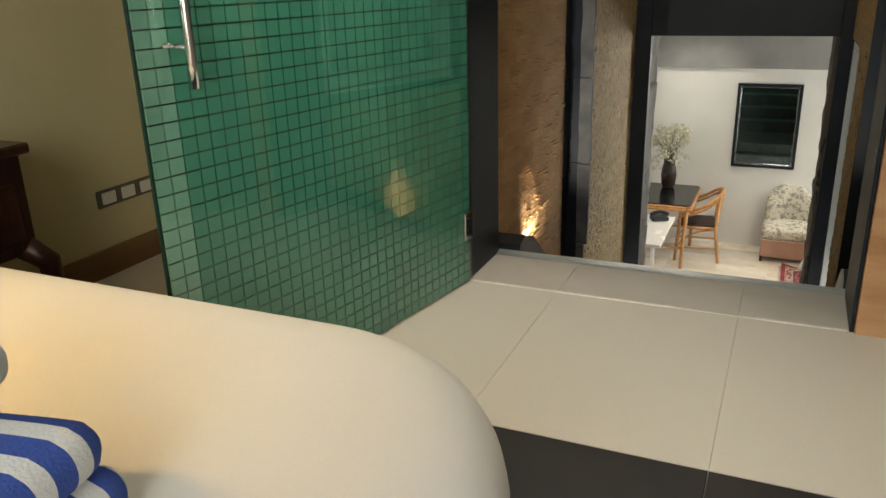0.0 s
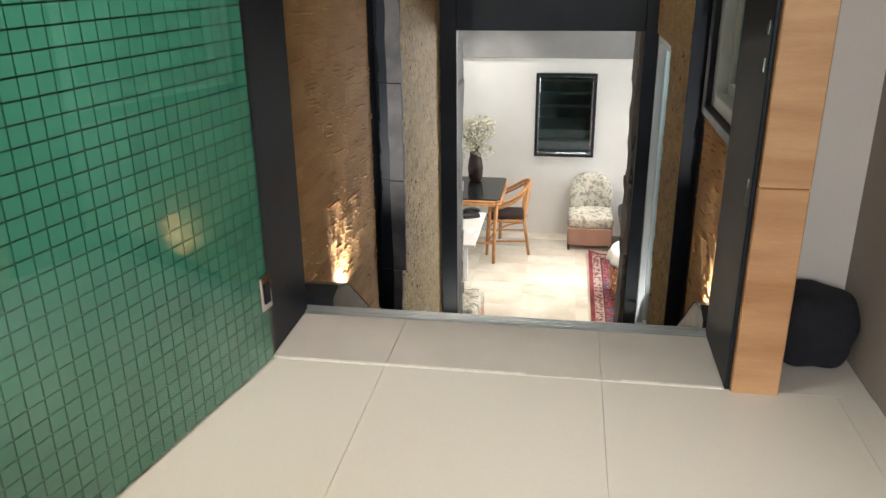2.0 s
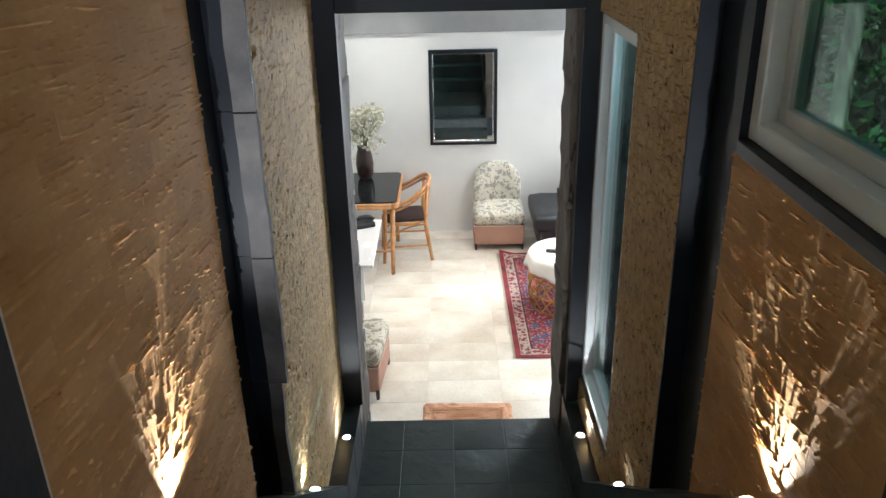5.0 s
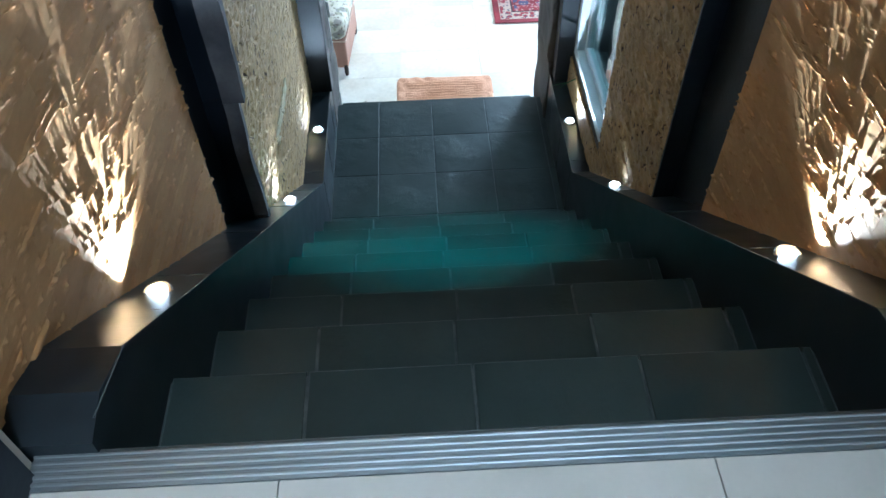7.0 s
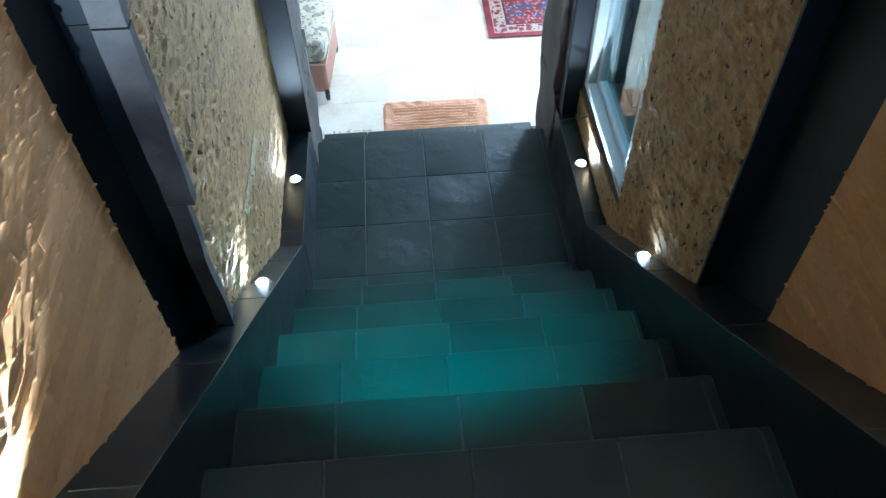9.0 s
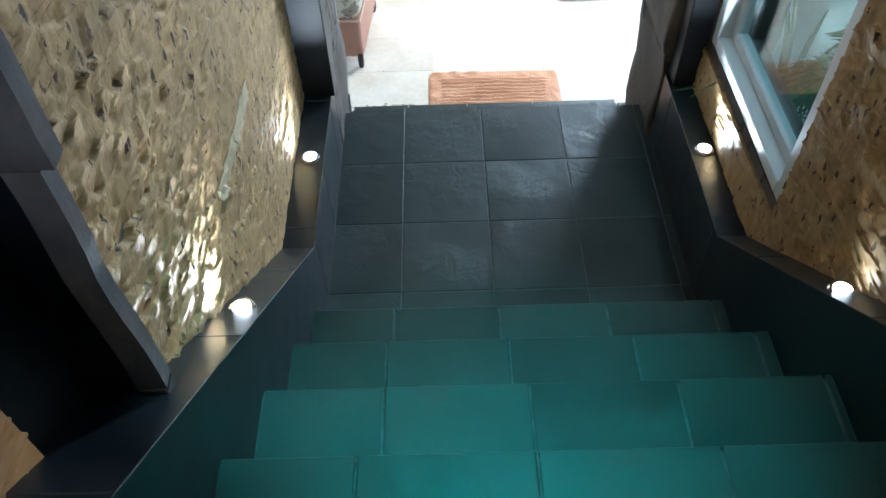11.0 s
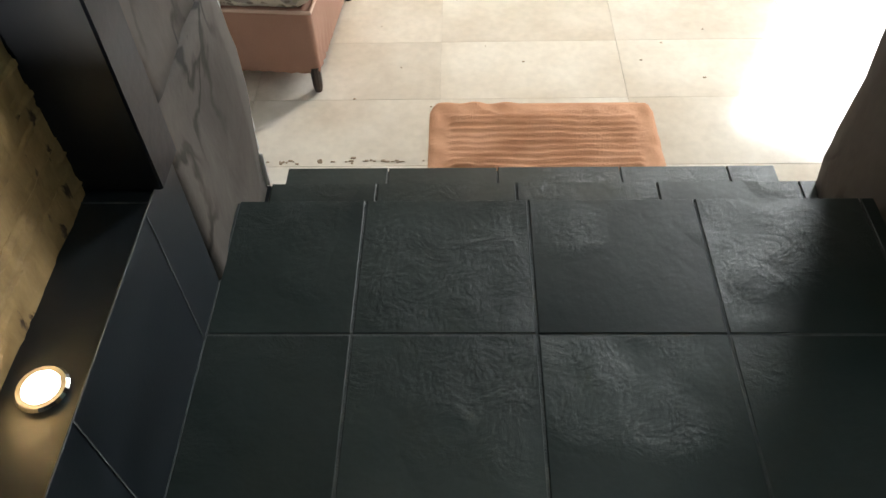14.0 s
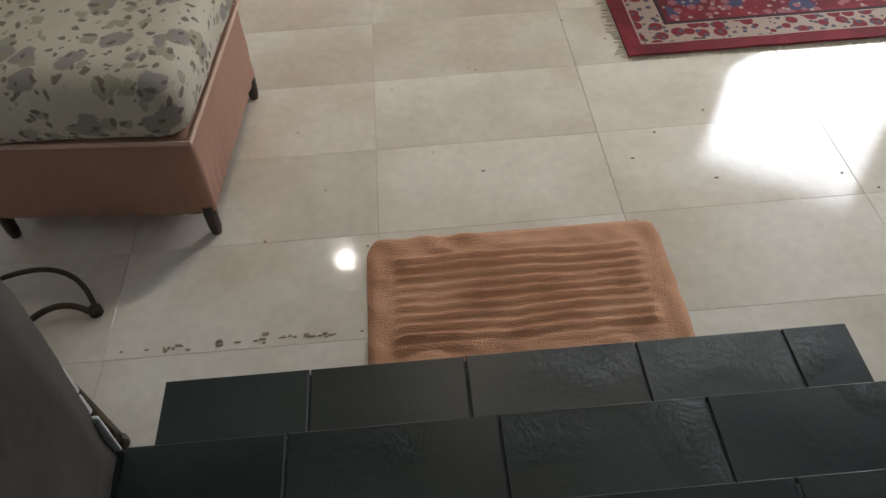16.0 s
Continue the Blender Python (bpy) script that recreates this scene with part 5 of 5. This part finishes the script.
# split-face stones
def relief(y, z, k):
    """How far the riven face stands out at a place on the wall."""
    drift = 0.35 * noise.noise(Vector((y * 5, z * 5, k + 9)))
    streak = noise.noise(Vector((y * 6.5 + drift, z * 118 + y * 6 + 4 * drift, k))) + 0.22 * noise.noise(Vector((y * 80, z * 110, k)))
    knob = noise.noise(Vector((y * 70, z * 108, k + 5)))
    chip = min(1.0, max(0.0, streak - 0.45) * 14) * 0.0066 + min(1.0, max(0.0, knob - 0.51) * 13) * 0.0060
    if k % 2 == 0:
        at = Vector((y * 24, z * 25 + y * 5, k))
        d, near = noise.voronoi(at)
        lean = at - near[0]
        worn = 0.34 + 0.66 * min(1.0, max(0.0, (5.0 - y) / 0.75))
        chip = 0.5 * chip + worn * (0.0080 * noise.noise(near[0] * 3.1) + 0.013 * lean.y * (0.45 + noise.noise(near[0] * 5.3)) + 0.009 * lean.x * noise.noise(near[0] * 7.7))
    return (0.010 if k % 2 == 0 else 0.004) + chip + 0.0016 * noise.noise(Vector((y * 3.5, z * 5, k * 3.7))) + 0.0005 * noise.noise(Vector((y * 40, z * 70, k)))


def stone_mesh(name, x, side, y0, y1, z0, z1, k, out, material):
    """One course stone: riven front, straight sides; placed about its own middle."""
    nx, nz = max(3, int((y1 - y0) / 0.008)), 30
    cy, cz = (y0 + y1) / 2, (z0 + z1) / 2
    vs, fs = [], []
    for j in range(nz + 1):
        for i in range(nx + 1):
            y, z = y0 + (y1 - y0) * i / nx, z0 + (z1 - z0) * j / nz
            vs.append((side * (relief(y, z, k) + out), y - cy, z - cz))
    n = len(vs)
    rim = [j * (nx + 1) for j in range(nz + 1)] + [nz * (nx + 1) + i for i in range(1, nx + 1)] + [j * (nx + 1) + nx for j in range(nz - 1, -1, -1)] + [i for i in range(nx - 1, 0, -1)]
    for j in range(nz):
        for i in range(nx):
            q = j * (nx + 1) + i
            f = (q, q + 1, q + nx + 2, q + nx + 1)
            fs.append(f if side > 0 else f[::-1])
    m = len(rim)
    for r in rim:
        vs.append(vs[r])
    for r in rim:
        vs.append((-0.02 * side, vs[r][1], vs[r][2]))
    for i in range(m):
        j = (i + 1) % m
        f = (n + i, n + j, n + m + j, n + m + i)
        fs.append(f if side > 0 else f[::-1])
    me = bpy.data.meshes.new(name)
    me.from_pydata(vs, [], fs)
    for p in me.polygons[:nx * nz]:
        p.use_smooth = True
    me.materials.append(M[material])
    return me, (x, cy, cz)


def clad(parent, material, x, side, y0, y1, bottom, top, hole=None, seed=1, high=1.05):
    """Courses of riven stone on a stair wall; above the eye the backing wall stays plain."""
    rng = random.Random(seed)
    z = -2.0
    while z < high:
        h = rng.choice((0.042, 0.05, 0.055, 0.062))
        spans = [(y0, y1)]
        if hole and z + h > hole[2] and z < hole[3]:
            spans = [(a, b) for a, b in ((y0, hole[0]), (hole[1], y1)) if b - a > 0.03]
        for a, b in spans:
            y = a
            while y < b - 0.002:
                l = rng.uniform(0.14, 0.34)
                if b - y - l < 0.09:
                    l = b - y
                if z + h > bottom(y + l) + 0.004:
                    ragged = rng.uniform(0, 0.018) if y == y0 and seed == 2 else 0.0
                    me, at = stone_mesh("stone", x, side, y + ragged, y + l, z, z + h, seed, rng.uniform(-0.0003, 0.0003), material)
                    piece("stone", me, parent, pose(*at))
                y += l
        z += h
    part("upper_stones", boxes((min(x, x + 0.01 * side), max(x, x + 0.01 * side), y0, y1, max(high + 0.06, hole[3] if hole and hole[3] > high else 0), top)), material, parent)


wW, wE = WALLS["wall_stair_west"], WALLS["wall_stair_east"]
clad(wW, "stone_orange", -1.062, 1, 2.824, 3.925, ledge_z, 2.38, None, 1)
clad(wW, "stone_olive", -1.032, 1, 4.12, 5.618, ledge_z, 2.38, None, 2)
clad(wE, "stone_orange", 0.362, -1, 2.812, 3.868, ledge_z, 2.38, (2.86, 3.875, 0.472, 2.0), 3)
clad(wE, "stone_olive", 0.330, -1, 4.148, 5.618, ledge_z, 2.38, (4.865, 5.605, -1.345, 0.625), 4)

for y0, y1 in ((4.632, 4.815), (4.819, 5.006)):
    me, at = stone_mesh("stone", -1.032, 1, y0, y1, -1.022, -0.978, 2, 0.005, "stone_pale")
    piece("stone", me, wW, pose(*at))

# riven end face of the second stone wall
ef = thing("wall_end_west", label="rough grey stone edge of the stair wall", category="wall", kind="structure")
zz = -1.3
for i in range(8):
    part("backing", boxes((-1.11, -1.018, 4.100, 4.122, zz, zz + 0.458)), "black", ef)
    part("stone", rough_slab(-1.018, -0.975 if zz < -0.5 else -0.954, 4.085, 4.117, zz, zz + 0.455, 0.006, i * 2.7, 0.05), "stone_edge", ef, "rough grey-violet stone")
    zz += 0.46

# added black strip hides the tan stone ends, painting them as shaded
ee = part("wall_end_east", boxes((0.314, 0.40, 4.135, 4.1475, -1.45, 2.38), bevel=0.002), "black")
tagged(ee, "black strip over the stone ends of the stair wall, for their shade", "wall", kind="structure")

# chipped plaster edge of the pier
ce = thing("plaster_edge", label="chipped white plaster edge of the stone pier", category="trim", kind="structure")
bm = bmesh.new()
rng = random.Random(12)
z = LOUNGE + 0.30
while z < 0.4:
    h = rng.uniform(0.05, 0.16)
    if rng.random() < 0.7:
        box(bm, -0.960, -0.934 + rng.uniform(-0.004, 0.006), 6.076, 6.082 + rng.uniform(0, 0.004), z, z + h - 0.01, bevel=0.002)
    z += h
part("plaster", bm, "wall_white", ce)

# mosaic on the glass door
PX, PZ = 0.0405, 0.0387
tiles = {}
for m in ("tile_green", "tile_backlit"):
    bm = bmesh.new()
    box(bm, -PX / 2 + 0.0019, PX / 2 - 0.0019, 0.004, 0.0085, -PZ / 2 + 0.0019, PZ / 2 - 0.0019)
    me = bpy.data.meshes.new("mosaic_tile")
    bm.to_mesh(me)
    bm.free()
    me.materials.append(M[m])
    tiles[m] = me
rest = {"tile_green": ([], []), "tile_backlit": ([], [])}
rng = random.Random(6)
for i in range(31):
    for j in range(54):
        # last two columns: light coming through is put into a paler green
        m = "tile_backlit" if i >= 29 else "tile_green"
        mm = pose(PX * (i + 0.5) + 0.002, rng.uniform(-0.0006, 0.0004), PZ * (j + 0.5) + 0.001, rng.uniform(-0.6, 0.6), 0, rng.uniform(-0.6, 0.6))
        if i < 11 and j < 26:
            piece("mosaic_tile", tiles[m], DOOR, mm)
        else:
            v, f = rest[m]
            o = len(v)
            v += [tuple(mm @ q.co) for q in tiles[m].vertices]
            f += [tuple(o + q for q in p.vertices) for p in tiles[m].polygons]
for m, (v, f) in rest.items():
    me = bpy.data.meshes.new("mosaic")
    me.from_pydata(v, [], f)
    me.materials.append(M[m])
    ob = new("mosaic", me)
    ob.parent = DOOR
    ob["kind"] = "stuff"

# worn joint and crumbs on the marble floor near the step
bm = bmesh.new()
rng = random.Random(31)
for i in range(34):
    x = -1.12 + 0.45 * rng.random() + (0.05 if i % 3 else 0.0)
    w, d = rng.uniform(0.004, 0.016), rng.uniform(0.002, 0.007)
    y = 6.465 + 0.004 * rng.gauss(0, 1)
    box(bm, x, x + w, y, y + d, LOUNGE - 0.002, LOUNGE + 0.0022, bevel=0.0007)
for i in range(20):
    x, y = rng.uniform(-0.95, 0.75), rng.uniform(6.45, 7.6)
    w, d = rng.uniform(0.003, 0.010), rng.uniform(0.002, 0.006)
    box(bm, x, x + w, y, y + d, LOUNGE - 0.002, LOUNGE + 0.0021, bevel=0.0007)
part("joint_chip", bm, "chip", floor_low, "brown chips in the worn joints")

# ---- scale the plan above by 1.06, which lifts the eye higher over the steps ----
for ob in list(scene.objects):
    if ob is not cam and ob.parent is None:
        ob.matrix_basis = Matrix.Scale(SIZE, 4) @ ob.matrix_basis
for data in bpy.data.lights:
    if data.type != "SUN":
        data.energy *= SIZE ** 2
